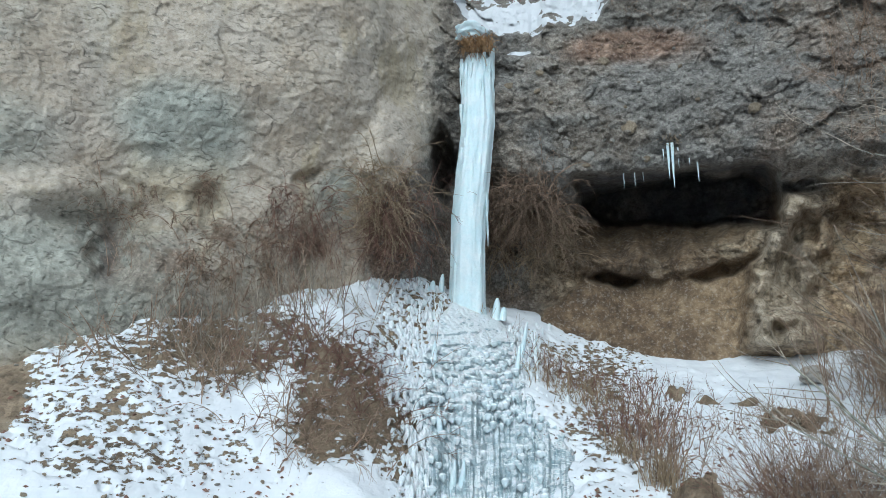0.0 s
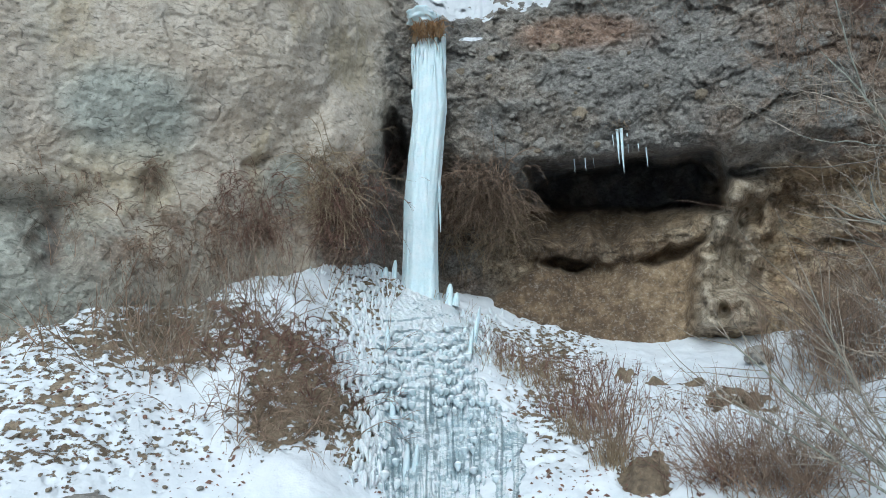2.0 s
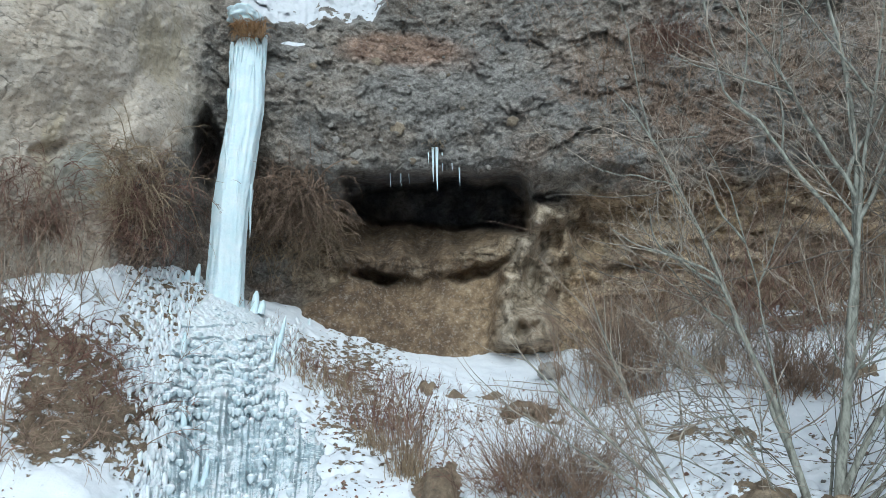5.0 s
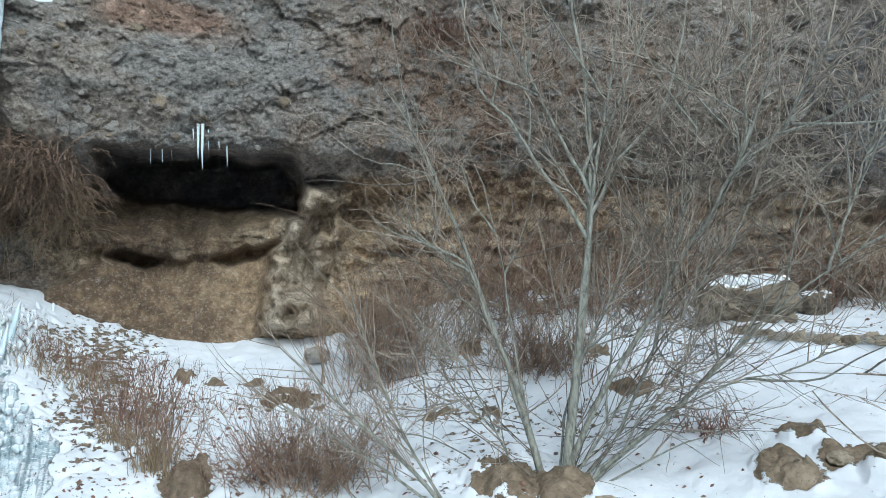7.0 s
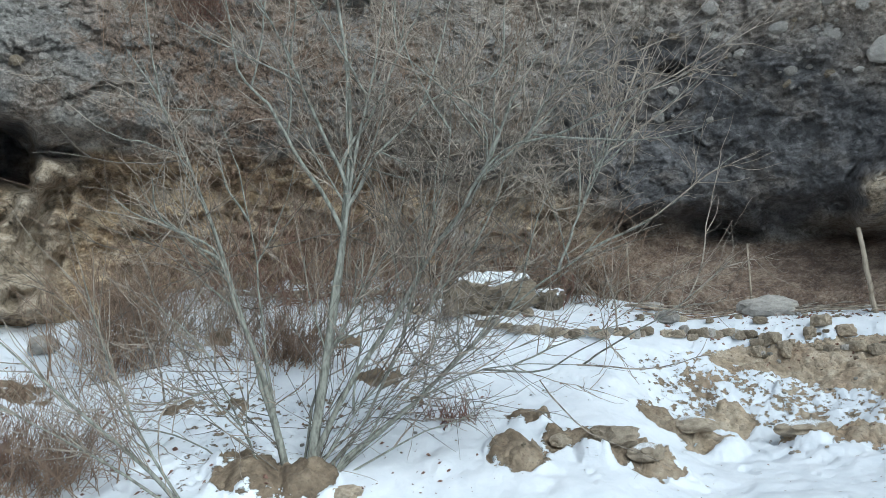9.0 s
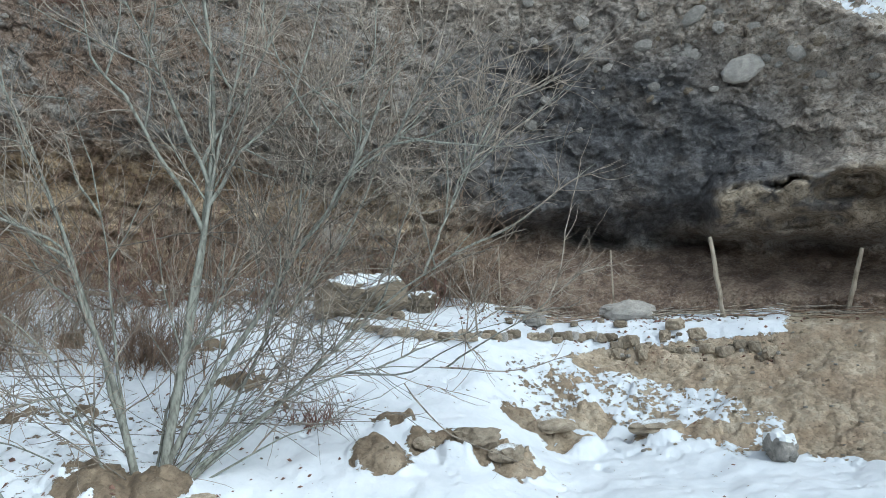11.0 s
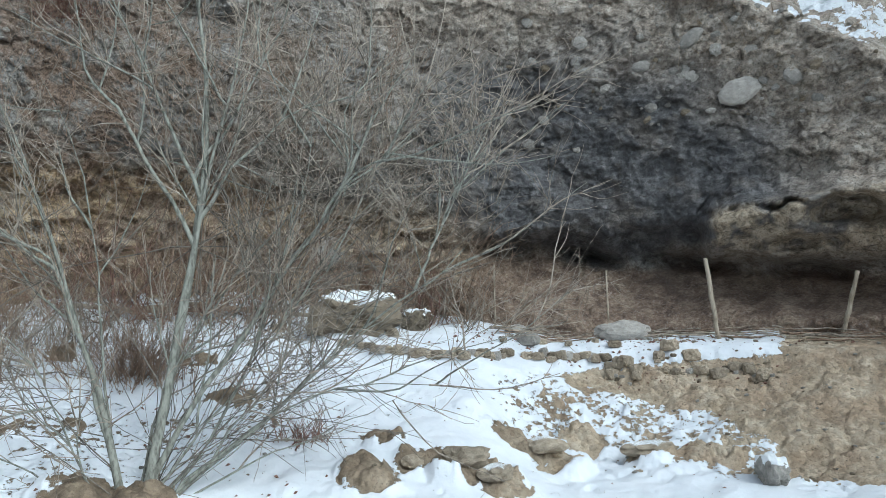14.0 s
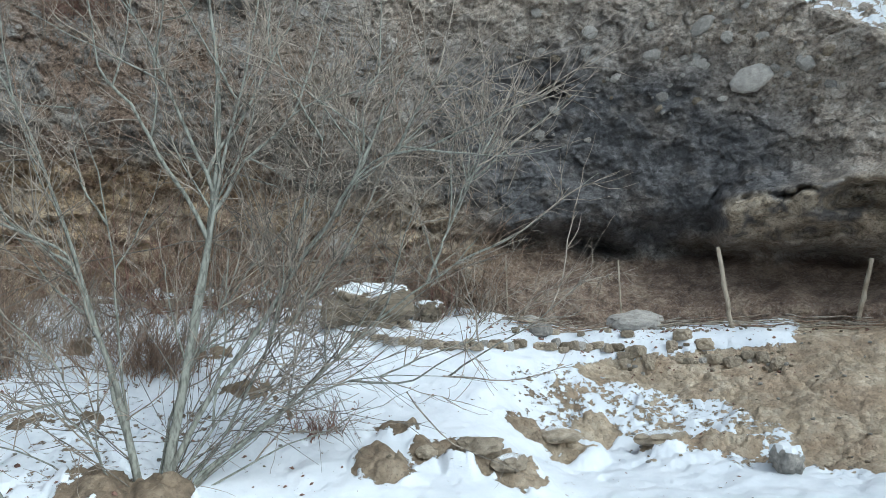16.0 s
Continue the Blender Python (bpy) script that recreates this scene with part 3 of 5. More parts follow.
def ground_material():
    k = Mat("snowy_ground", 0.85)
    mid = k.noise(5.0, 6, 0.65)
    fine = k.noise(38, 5, 0.7)
    dirt = k.ramp(mid, (0.3, (0.10, 0.075, 0.05)), (0.5, (0.22, 0.165, 0.11)), (0.75, (0.33, 0.265, 0.185)))
    tan = k.ramp(mid, (0.36, (0.34, 0.265, 0.18)), (0.5, (0.46, 0.37, 0.265)), (0.64, (0.56, 0.475, 0.36)))
    tan = k.mix(k.ramp(k.noise(1.6, 6, 0.6), (0.48, 0.0), (0.60, 0.6)), tan, (0.35, 0.25, 0.165))
    dirt = k.mix(k.attr("tan"), dirt, tan)
    peb = k.voronoi(16, "F1", "Color")
    dirt = k.mix(0.35, dirt, k.mix(1.0, dirt, k.ramp(peb, (0.0, 0.45), (0.5, 1.0), (1.0, 1.7)), "MULTIPLY"))
    dirt = k.mix(k.ramp(fine, (0.36, 0.5), (0.46, 0.0)), dirt, (0.10, 0.075, 0.055))
    spot = k.noise(11, 3, 0.55, (1.0, 1.0, 1.6))
    cov = k.math("ADD", k.attr("snow"), k.math("MULTIPLY", k.math("SUBTRACT", spot, 0.5), 1.9))
    cov = k.math("ADD", cov, k.math("MULTIPLY", k.math("SUBTRACT", fine, 0.5), 0.7))
    sn = k.ramp(cov, (0.46, 0.0), (0.54, 1.0))
    snow = k.ramp(k.noise(3.0, 4), (0.3, (0.70, 0.73, 0.77)), (0.7, (0.82, 0.84, 0.87)))
    k.color(k.mix(sn, dirt, snow))
    bare = k.math("SUBTRACT", 1.0, sn)
    h = k.math("ADD", k.math("MULTIPLY", mid, 0.6), k.math("MULTIPLY", k.math("MULTIPLY", fine, bare), 0.5))
    h = k.math("ADD", h, k.math("MULTIPLY", k.math("MULTIPLY", k.voronoi(16), bare), -0.5))
    return k.bump(k.math("ADD", h, k.math("MULTIPLY", sn, 0.5)), 0.05, 0.9).m


def ice_material(name, tint, rough=0.35, knob=0.0, white=0.5, veins=0.22, frost=0.0):
    k = Mat(name, rough)
    streak = k.noise(9, 6, 0.6, (1.0, 1.0, 0.12))
    mid = k.noise(5, 8, 0.65)
    fine = k.noise(30, 6, 0.7)
    c = k.ramp(streak, (0.3, tuple(v * (1 - veins) for v in tint)), (0.6, tint), (0.8, tuple(min(0.92, v * 1.15) for v in tint)))
    c = k.mix(k.ramp(mid, (0.42, 0.0), (0.64, white)), c, (0.82, 0.86, 0.88))
    c = k.mix(k.ramp(fine, (0.35, min(0.5, 2.2 * veins)), (0.5, 0.0)), c, k.mix(0.5, c, tuple(v * 0.45 for v in tint)))
    if frost:
        # fine snow lying on whatever faces up
        sep = k.node("ShaderNodeSeparateXYZ")
        k.link(k.node("ShaderNodeNewGeometry").outputs["Normal"], sep.inputs[0])
        lie = k.math("ADD", sep.outputs["Z"], k.math("MULTIPLY", k.math("SUBTRACT", mid, 0.5), 0.8))
        flow = k.attr("flow")
        c = k.mix(k.math("MULTIPLY", flow, 0.8), c, k.ramp(k.noise(8, 8, 0.68), (0.38, tuple(v * 0.55 for v in tint)), (0.5, tuple(v * 0.95 for v in tint)), (0.62, (0.66, 0.73, 0.76))))
        lie = k.math("SUBTRACT", lie, k.math("MULTIPLY", flow, 0.22))
        c = k.mix(k.ramp(lie, (0.30, 0.0), (0.62, frost)), c, (0.84, 0.87, 0.89))
    k.color(c)
    k.b.inputs["Subsurface Weight"].default_value = 0.12
    k.b.inputs["Subsurface Radius"].default_value = (0.03, 0.05, 0.06)
    k.b.inputs["Subsurface Scale"].default_value = 0.4
    h = k.math("ADD", k.math("MULTIPLY", streak, 0.6), k.math("ADD", mid, k.math("MULTIPLY", fine, 0.4)))
    h = k.math("ADD", h, k.math("MULTIPLY", k.voronoi(17), -knob))
    return k.bump(h, 0.035, 0.8).m


def bark_material(name, dark, light, scale=14):
    k = Mat(name, 0.85)
    n = k.noise(scale, 5, 0.65, (1, 1, 0.3))
    c = k.ramp(n, (0.38, dark), (0.52, tuple((u + 2 * v) / 3 for u, v in zip(dark, light))), (0.66, light))
    c = k.mix(k.math("MULTIPLY", k.island(), 0.6), c, k.mix(0.5, c, dark))
    k.color(c)
    return k.bump(n, 0.004, 0.6).m


def stone_material(name, dark, light, scale=6):
    k = Mat(name, 0.9)
    n = k.noise(scale, 6, 0.65)
    f = k.noise(scale * 7, 5, 0.7)
    c = k.ramp(n, (0.3, dark), (0.7, light))
    c = k.mix(k.ramp(f, (0.3, 0.5), (0.5, 0.0)), c, k.mix(0.6, c, (0.04, 0.035, 0.03)))
    h = k.node("ShaderNodeHueSaturation")
    k.link(k.math("ADD", 0.75, k.math("MULTIPLY", k.random(), 0.5)), h.inputs["Value"])
    k.link(c, h.inputs["Color"])
    c = h.outputs["Color"]
    sn = k.ramp(k.math("ADD", k.attr("snow"), k.math("MULTIPLY", k.math("SUBTRACT", f, 0.5), 0.6)), (0.45, 0.0), (0.55, 1.0))
    k.color(k.mix(sn, c, (0.87, 0.89, 0.91)))
    return k.bump(k.math("ADD", n, k.math("MULTIPLY", f, 0.5)), 0.03, 0.7).m


ROCK = rock_material()
GROUND = ground_material()
ICE = ice_material("blue_white_ice", (0.66, 0.80, 0.845), 0.4, veins=0.10)
CASCADE = ice_material("grey_blue_ice", (0.37, 0.46, 0.50), 0.35, 0.8, 0.45, frost=0.85)
DRYGRASS = bark_material("orange_straw", (0.25, 0.14, 0.06), (0.52, 0.33, 0.17))
BARK = bark_material("grey_green_bark", (0.13, 0.127, 0.105), (0.37, 0.375, 0.32), 30)
TWIG = bark_material("grey_twig", (0.14, 0.117, 0.092), (0.50, 0.435, 0.355))
FINETWIG = bark_material("fine_twig", (0.14, 0.112, 0.086), (0.50, 0.42, 0.335))
# twig colour darkened to paint the backlit look against bright snow
BACKLIT_TWIG = bark_material("backlit_twig", (0.07, 0.06, 0.048), (0.26, 0.225, 0.185))
SHRUB = bark_material("brown_twig", (0.125, 0.083, 0.057), (0.44, 0.315, 0.225))
REDDISH = bark_material("reddish_twig", (0.11, 0.058, 0.044), (0.30, 0.17, 0.125))
STRAW = bark_material("dry_straw", (0.20, 0.145, 0.09), (0.44, 0.34, 0.225))
POST = bark_material("weathered_wood", (0.22, 0.18, 0.13), (0.50, 0.43, 0.34))
STONE = stone_material("brown_stone", (0.12, 0.095, 0.065), (0.33, 0.27, 0.195))
GREYSTONE = stone_material("grey_stone", (0.20, 0.19, 0.17), (0.42, 0.39, 0.35))
COBBLE = stone_material("pale_cobble", (0.26, 0.24, 0.215), (0.47, 0.44, 0.395))


# ---- mesh tools ----
def mesh_from(name, verts, faces, material, attrs=(), smooth=True):
    me = bpy.data.meshes.new(name)
    verts = np.asarray(verts, np.float32)
    faces = np.asarray(faces, np.int32)
    n = faces.shape[1]
    me.vertices.add(len(verts))
    me.vertices.foreach_set("co", verts.ravel())
    me.loops.add(faces.size)
    me.loops.foreach_set("vertex_index", faces.ravel())
    me.polygons.add(len(faces))
    me.polygons.foreach_set("loop_start", np.arange(0, faces.size, n, dtype=np.int32))
    me.update(calc_edges=True)
    me.validate()
    me.polygons.foreach_set("use_smooth", np.full(len(faces), smooth))
    for key, values in attrs:
        at_ = me.attributes.new(key, "FLOAT", "POINT")
        at_.data.foreach_set("value", np.asarray(values, np.float32))
    me.materials.append(material)
    return me


def thing(name, label, category, where=(0, 0, 0), group="", kind=""):
    ob = new(name)
    ob.location = where
    return tagged(ob, label, category, group, kind)


def child(name, me, parent, label="", kind=""):
    ob = new(name, me)
    ob.parent = parent
    if label:
        ob["label"] = label
    if kind:
        ob["kind"] = kind
    return ob


def grid_faces(nu, nv):
    i = np.arange(nu * nv).reshape(nu, nv)
    return np.stack([i[:-1, :-1], i[1:, :-1], i[1:, 1:], i[:-1, 1:]], -1).reshape(-1, 4)


def tubes(paths, radii, sides=3):
    """Tapered tubes. paths: (n, k, 3), radii: (n, k). Gives verts and quads."""
    n, k, _ = paths.shape
    d = np.gradient(paths, axis=1)
    d /= np.linalg.norm(d, axis=2, keepdims=True) + 1e-9
    ref = np.where(np.abs(d[..., 2:3]) > 0.8, np.array([1.0, 0, 0]), np.array([0, 0, 1.0]))
    u = np.cross(d, ref)
    u /= np.linalg.norm(u, axis=2, keepdims=True) + 1e-9
    v = np.cross(d, u)
    ang = np.arange(sides) * 2 * np.pi / sides
    ring = u[:, :, None] * np.cos(ang)[:, None] + v[:, :, None] * np.sin(ang)[:, None]
    verts = (paths[:, :, None] + ring * radii[:, :, None, None]).reshape(-1, 3)
    i = np.arange(n * k * sides).reshape(n, k, sides)
    j = np.roll(i, -1, axis=2)
    quads = np.stack([i[:, :-1], j[:, :-1], j[:, 1:], i[:, 1:]], -1).reshape(-1, 4)
    return verts, quads


def grow(rng, start, way, length, steps, wander, lift):
    """Wandering stems: start, way (n, 3), length (n,). lift bends them up (or down when below 0)."""
    n = len(start)
    pts = np.zeros((n, steps + 1, 3))
    pts[:, 0] = start
    d = way / (np.linalg.norm(way, axis=1, keepdims=True) + 1e-9)
    for s in range(steps):
        pts[:, s + 1] = pts[:, s] + d * (length / steps)[:, None]
        d = d + rng.normal(0, wander, (n, 3)) + np.array([0, 0, lift])
        d /= np.linalg.norm(d, axis=1, keepdims=True)
    return pts


def pick(rng, paths, n, low=0.25, high=0.95):
    """Random places along stems, with the stem's way there."""
    i = rng.integers(0, len(paths), n)
    s = rng.uniform(low, high, n) * (paths.shape[1] - 1)
    j = np.minimum(s.astype(int), paths.shape[1] - 2)
    f = (s - j)[:, None]
    a, b = paths[i, j], paths[i, j + 1]
    w = b - a
    return a * (1 - f) + b * f, w / (np.linalg.norm(w, axis=1, keepdims=True) + 1e-9)


def merge(parts):
    vs, fs, off = [], [], 0
    for v, f in parts:
        vs.append(v)
        fs.append(f + off)
        off += len(v)
    return np.concatenate(vs), np.concatenate(fs)


# ---- the cliff ----
def cliff_attributes(a, e, p):
    pale, hollow, soot_and_shade, band = cliff_masks(a, e)
    n1, n2 = fbm(p * 1.6, 4, 91), fbm(p * 6.0, 3, 95)
    sage = np.clip(blob(a, e, -19.5, 0.335, 4.5, 0.06, 0.5) + blob(a, e, -28.0, 0.13, 8, 0.075, 0.5) + 0.8 * blob(a, e, -31, 0.30, 3.5, 0.05, 0.6) + 0.8 * blob(a, e, -7.8, 0.25, 2.0, 0.035, 0.6) + 0.35 * n1, 0, 1) * pale
    rust = np.clip(blob(a, e, 14.0, 0.455, 4.5, 0.022, 0.6) * 1.2 + 0.4 * blob(a, e, 17, 0.43, 6, 0.02, 0.7) + 0.4 * n1 - 0.25, 0, 0.7) * (1 - pale)
    moss = blob(a, e, -12, 0.165, 11, 0.05, 0.8) * ss(-0.1, 0.35, n1 + 0.6 * n2) * 0.8
    moss = np.maximum(moss, blob(a, e, -4, 0.21, 2.6, 0.08, 0.6) * ss(-0.2, 0.2, n1 + n2))
    moss = np.maximum(moss, 0.8 * blob(a, e, 4.5, 0.19, 4, 0.08, 0.6) * ss(-0.2, 0.3, n1 + n2))
    moss = np.maximum(moss, 0.75 * blob(a, e, 38, 0.30, 13, 0.2, 0.6) * ss(-0.1, 0.4, n1 + n2))
    block = np.exp(-((a - 24.6 + 9 * (0.2 - e)) / 2.3) ** 4) * ss(0.04, 0.06, e) * (1 - ss(0.225, 0.24, e)) * (1 - 0.8 * blob(a, e, 26.0, 0.183, 0.8, 0.02, 0.5))
    block = np.maximum(block, ss(79.0, 80.5, a) * ss(0.118, 0.14, e + 0.0012 * (a - 79)) * (1 - ss(0.172, 0.186, e - 0.0012 * (a - 79))) * ss(-0.35, 0.05, n1 + 0.5 * n2))
    block = np.maximum(block, 0.7 * ss(27, 30, a) * (1 - ss(58, 64, a)) * ss(0.06, 0.09, e) * (1 - ss(0.185, 0.215, e + 0.03 * n1)) * ss(-0.3, 0.2, n1 + n2))
    cove = recess(a, e)
    led = ledge_line(a)
    soil = cove * (1 - ss(led - 0.006, led, e) * (1 - ss(led + 0.02, led + 0.032, e)))
    # damp left part of the recess, with painted shade in its colour
    damp_and_shade = np.clip(cove * (1 - ss(14.5, 20.5, a + 4 * n1 + 2 * n2 + 10 * (e - led))), 0, 1)
    # shade of the cave interior, painted with the soot colour
    soot_and_shade = np.maximum(soot_and_shade, ss(0.196, 0.212, e + 0.0012 * (a - 17)) * (1 - ss(0.27, 0.28, e)) * ss(9.6, 10.4, a) * (1 - ss(23.2, 23.9, a)))
    soot_and_shade = np.maximum(soot_and_shade, 0.85 * blob(a, e, -23.6, 0.163, 0.6, 0.034, 0.7) * ss(-0.25, 0.15, n1 + 0.7 * n2))
    drab = blob(a, e, -22.0, 0.13, 12.0, 0.10, 0.5) * pale * ss(-0.5, 0.3, n1 + 0.4 * n2)
    soil = soil * (1 - soot_and_shade)
    damp_and_shade = damp_and_shade * (1 - soot_and_shade)
    block = np.maximum(block, 0.30 * cove * (1 - soil) * ss(-0.2, 0.3, n1))
    over = e - top_slope(a)
    snow = ss(0.0, 0.012, over) * ss(-0.30, 0.25, n1 + 0.9 * n2 + np.where(a < 40, 0.25, -0.08)) * np.where(a < 40, 1 - 0.85 * ss(0.045, 0.06, over), 1)
    snow = np.maximum(snow, blob(a, e, 6.0, 0.452, 0.9, 0.003, 0.5))
    brown = np.clip(ss(64, 76, a + 6 * n1 + 40 * (e - 0.3)) + blob(a, e, 64, 0.46, 9, 0.06, 0.6), 0, 1)
    return (("pale", pale), ("brown", brown), ("hollow", hollow), ("soot_and_shade", soot_and_shade), ("band", band), ("sage", sage), ("rust", rust), ("moss", moss), ("snow", snow), ("block", block), ("soil", soil), ("damp_and_shade", damp_and_shade), ("drab", drab))


def cliff_sheet(name, a0, a1, na, ne):
    """The rock face from below the ground to the brow, then the hill behind it."""
    a_row, e_row = np.linspace(a0, a1, na), np.concatenate([np.linspace(-0.06, 0.60, ne), [0.64, 0.70, 0.78, 0.88]])
    aa, ee = np.meshgrid(a_row, e_row, indexing="ij")
    a, e = aa.ravel(), ee.ravel()
    r = cliff_radius(a, e)
    p = polar(a, r, r * e)
    masks = cliff_attributes(a, e, p)
    grid_r = r.reshape(na, -1)
    p = p.reshape(na, -1, 3)
    brow = p[:, -1]
    out = brow * np.array([1, 1, 0]) / np.linalg.norm(brow[:, :2], axis=1)[:, None]
    hill = np.stack([brow + out * d + np.array([0, 0, h]) for d, h in ((3, 1.0), (12, 2.0), (60, 5.0))], 1)
    p = np.concatenate([p, hill], 1)
    masks = [(k, np.concatenate([v.reshape(na, -1), np.repeat(v.reshape(na, -1)[:, -1:], 3, 1)], 1).ravel()) for k, v in masks]
    me = mesh_from(name, p.reshape(-1, 3), grid_faces(na, len(e_row) + 3), ROCK, masks)
    return me, (a_row, e_row, grid_r)


def lookup(grid, x, y):
    """Values of a grid at (x, y), with straight lines between its rows."""
    xs, ys, v = grid
    x, y = np.asarray(x, float), np.asarray(y, float)
    i = np.clip(np.searchsorted(xs, x) - 1, 0, len(xs) - 2)
    j = np.clip(np.searchsorted(ys, y) - 1, 0, len(ys) - 2)
    f = np.clip((x - xs[i]) / (xs[i + 1] - xs[i]), 0, 1)
    g = np.clip((y - ys[j]) / (ys[j + 1] - ys[j]), 0, 1)
    return (v[i, j] * (1 - f) + v[i + 1, j] * f) * (1 - g) + (v[i, j + 1] * (1 - f) + v[i + 1, j + 1] * f) * g


cliff_mesh, CLIFF_GRID = cliff_sheet("cliff", -34.5, 94.5, 1240, 320)
cliff = tagged(new("cliff", cliff_mesh), "weathered cliff of pale sandstone and dark grey conglomerate", "cliff", kind="structure")
tagged(new("cliff_west", cliff_sheet("cliff_west", -75, -34.5, 90, 90)[0]), "pale weathered sandstone cliff continuing beyond the clearing", "cliff", kind="structure")
tagged(new("cliff_east", cliff_sheet("cliff_east", 94.5, 150, 120, 90)[0]), "dark conglomerate cliff continuing beyond the terrace", "cliff", kind="structure")


# ---- the ground: one sheet out to the horizon ----
def ground_sheet():
    az = np.concatenate([np.linspace(-180, -40, 71)[:-1], np.linspace(-40, -34, 13)[:-1], np.linspace(-34, 94, 1000), np.linspace(94, 100, 13)[1:], np.linspace(100, 180, 41)[1:]])
    rr = np.concatenate([np.linspace(0.05, 5.4, 50), np.linspace(5.5, 13.2, 300), [14, 16, 20, 30, 60, 120, 300]])
    a, r = np.meshgrid(az, rr, indexing="ij")
    a, r = a.ravel(), r.ravel()
    back = ss(110, 160, np.abs(a - 30))
    z = ground_height(a, np.minimum(r, 14)) * (1 - back) + back * (-1.55 + 0.02 * np.maximum(r - 8, 0))
    p = polar(a, r, z)
    e = z / np.maximum(r, 0.5)
    snow = snow_cover(a, e, p)
    p[:, 2] += 0.05 * ss(0.3, 0.8, snow + 0.5 * fbm(p * 9.0, 2, 79))
    tan = np.clip(ss(62, 72, a) + 0.25 * blob(a, e, -27, 0.0, 7, 0.06, 0.5) + 0.6 * fbm(p * 1.1, 3, 77), 0, 1)
    me = mesh_from("ground", p, grid_faces(len(az), len(rr)), GROUND, (("snow", snow), ("tan", tan)))
    return me, (az, rr, p[:, 2].reshape(len(az), len(rr)))


ground_mesh, GROUND_GRID = ground_sheet()
ground = tagged(new("ground", ground_mesh), "snow-covered slope with bare patches of tan earth", "ground", kind="structure")


def on_cliff(a, e, out=0.0):
    r = float(lookup(CLIFF_GRID, a, e)) - out
    return Vector(polar(np.array(float(a)), np.array(r), np.array(e * r)))


# ---- ice ----
def ground_reach(a, e):
    """Distance at which sight lines of bearing a and slope e meet the smooth ground."""
    r = np.full(len(a), 7.0)
    for step in (0.5, 0.1, 0.02):
        for _ in range(14):
            r = r + step * (ground_height(a, r, False) < e * r)
        r = r - step
    return r


def icefall():
    """A fluted column of ice from the lip of the cliff down to the mound."""
    foot, top = at(1.72, 0.060, 10.25), at(2.68, 0.450, 10.55)
    n, k = 84, 320
    t, u = np.meshgrid(np.linspace(0, 1, k), np.linspace(0, 2 * np.pi, n, endpoint=False), indexing="ij")
    t, u = t.ravel(), u.ravel()
    bow = np.interp(t, (0, 0.4, 0.75, 1.0), (0, -0.03, 0.05, 0.0))
    rad = np.interp(t, (0, 0.08, 0.14, 0.3, 0.6, 0.85, 0.97, 1.0), (0.27, 0.245, 0.235, 0.225, 0.235, 0.238, 0.20, 0.15))
    c = np.array(foot)[None] * (1 - t)[:, None] + np.array(top)[None] * t[:, None]
    q = np.stack([np.cos(u) * 1.6, np.sin(u) * 1.6, t * 1.2], -1)
    rad = rad * (1 + 0.10 * fbm(q * 1.6, 3, 101) + 0.10 * fbm(q * np.array([4, 4, 1.0]), 3, 103) + 0.045 * fbm(q * np.array([7, 7, 26]), 3, 105))
    p = c + np.stack([np.cos(u) * rad + bow, np.sin(u) * rad * 0.8, 0 * u], -1)
    i = np.arange(k * n).reshape(k, n)
    j = np.roll(i, -1, axis=1)
    f = np.stack([i[:-1], j[:-1], j[1:], i[1:]], -1).reshape(-1, 4)
    fall = thing("icefall", "tall frozen waterfall column of pale blue-white ice", "icefall", foot)
    child("column", mesh_from("column", p - np.array(foot), f, ICE), fall)
    rng = np.random.default_rng(11)
    for m in range(84):
        s = rng.uniform(0.40, 1.0) if m < 40 else rng.uniform(0.93, 1.03)
        ang = rng.uniform(-3.3, 0.3) if m % 2 else rng.normal(-0.1, 0.25)
        b = np.array(foot) * (1 - s) + np.array(top) * s + np.array([np.cos(ang) * (0.215 if m < 40 else 0.225), np.sin(ang) * 0.2, 0])
        length = rng.uniform(0.12, 0.5)
        w = rng.normal(0, 0.006, 2)
        path = np.array([b, b + np.array([w[0], w[1], -length * 0.5]), b + np.array([w[0], w[1], -length])])[None]
        v, f = tubes(path, np.array([[0.024, 0.017, 0.003]]) * rng.uniform(0.6, 1.5), 7)
        child("icicle", mesh_from("icicle", v - np.array(foot), f, ICE), fall)


icefall()


def lip_ice():
    """Lumpy ice where the stream comes over the lip."""
    c = on_cliff(2.2, 0.484, 0.10)
    bm = bmesh.new()
    bmesh.ops.create_icosphere(bm, subdivisions=4, radius=0.5)
    v = np.array([w.co[:] for w in bm.verts])
    f = np.array([[w.index for w in g.verts] for g in bm.faces])
    bm.free()
    v = v * (1 + 0.5 * fbm(v * 4, 4, 401))[:, None] * np.array([0.5, 0.42, 0.26])
    cap = thing("lip_ice", "lumpy white ice where the stream spills over the lip", "ice", c)
    child("ice_lump", mesh_from("ice_lump", v, f, ICE), cap)


lip_ice()


def drops(rng, spots, low, high, width):
    """Hanging teardrops of ice in one mesh."""
    n = len(spots)
    ln = rng.uniform(low, high, n)
    lean = rng.normal(0, 0.18, (n, 2))
    s = np.linspace(0, 1, 6)
    pts = spots[:, None] + np.stack([lean[:, :1] * ln[:, None] * s, lean[:, 1:] * ln[:, None] * s - 0.04 * s, (0.5 - s)[None] * ln[:, None]], -1)
    prof = np.array([0.35, 0.95, 1.0, 0.8, 0.5, 0.12])
    return tubes(pts, width * rng.uniform(0.5, 1.4, (n, 1)) * prof[None], 6)


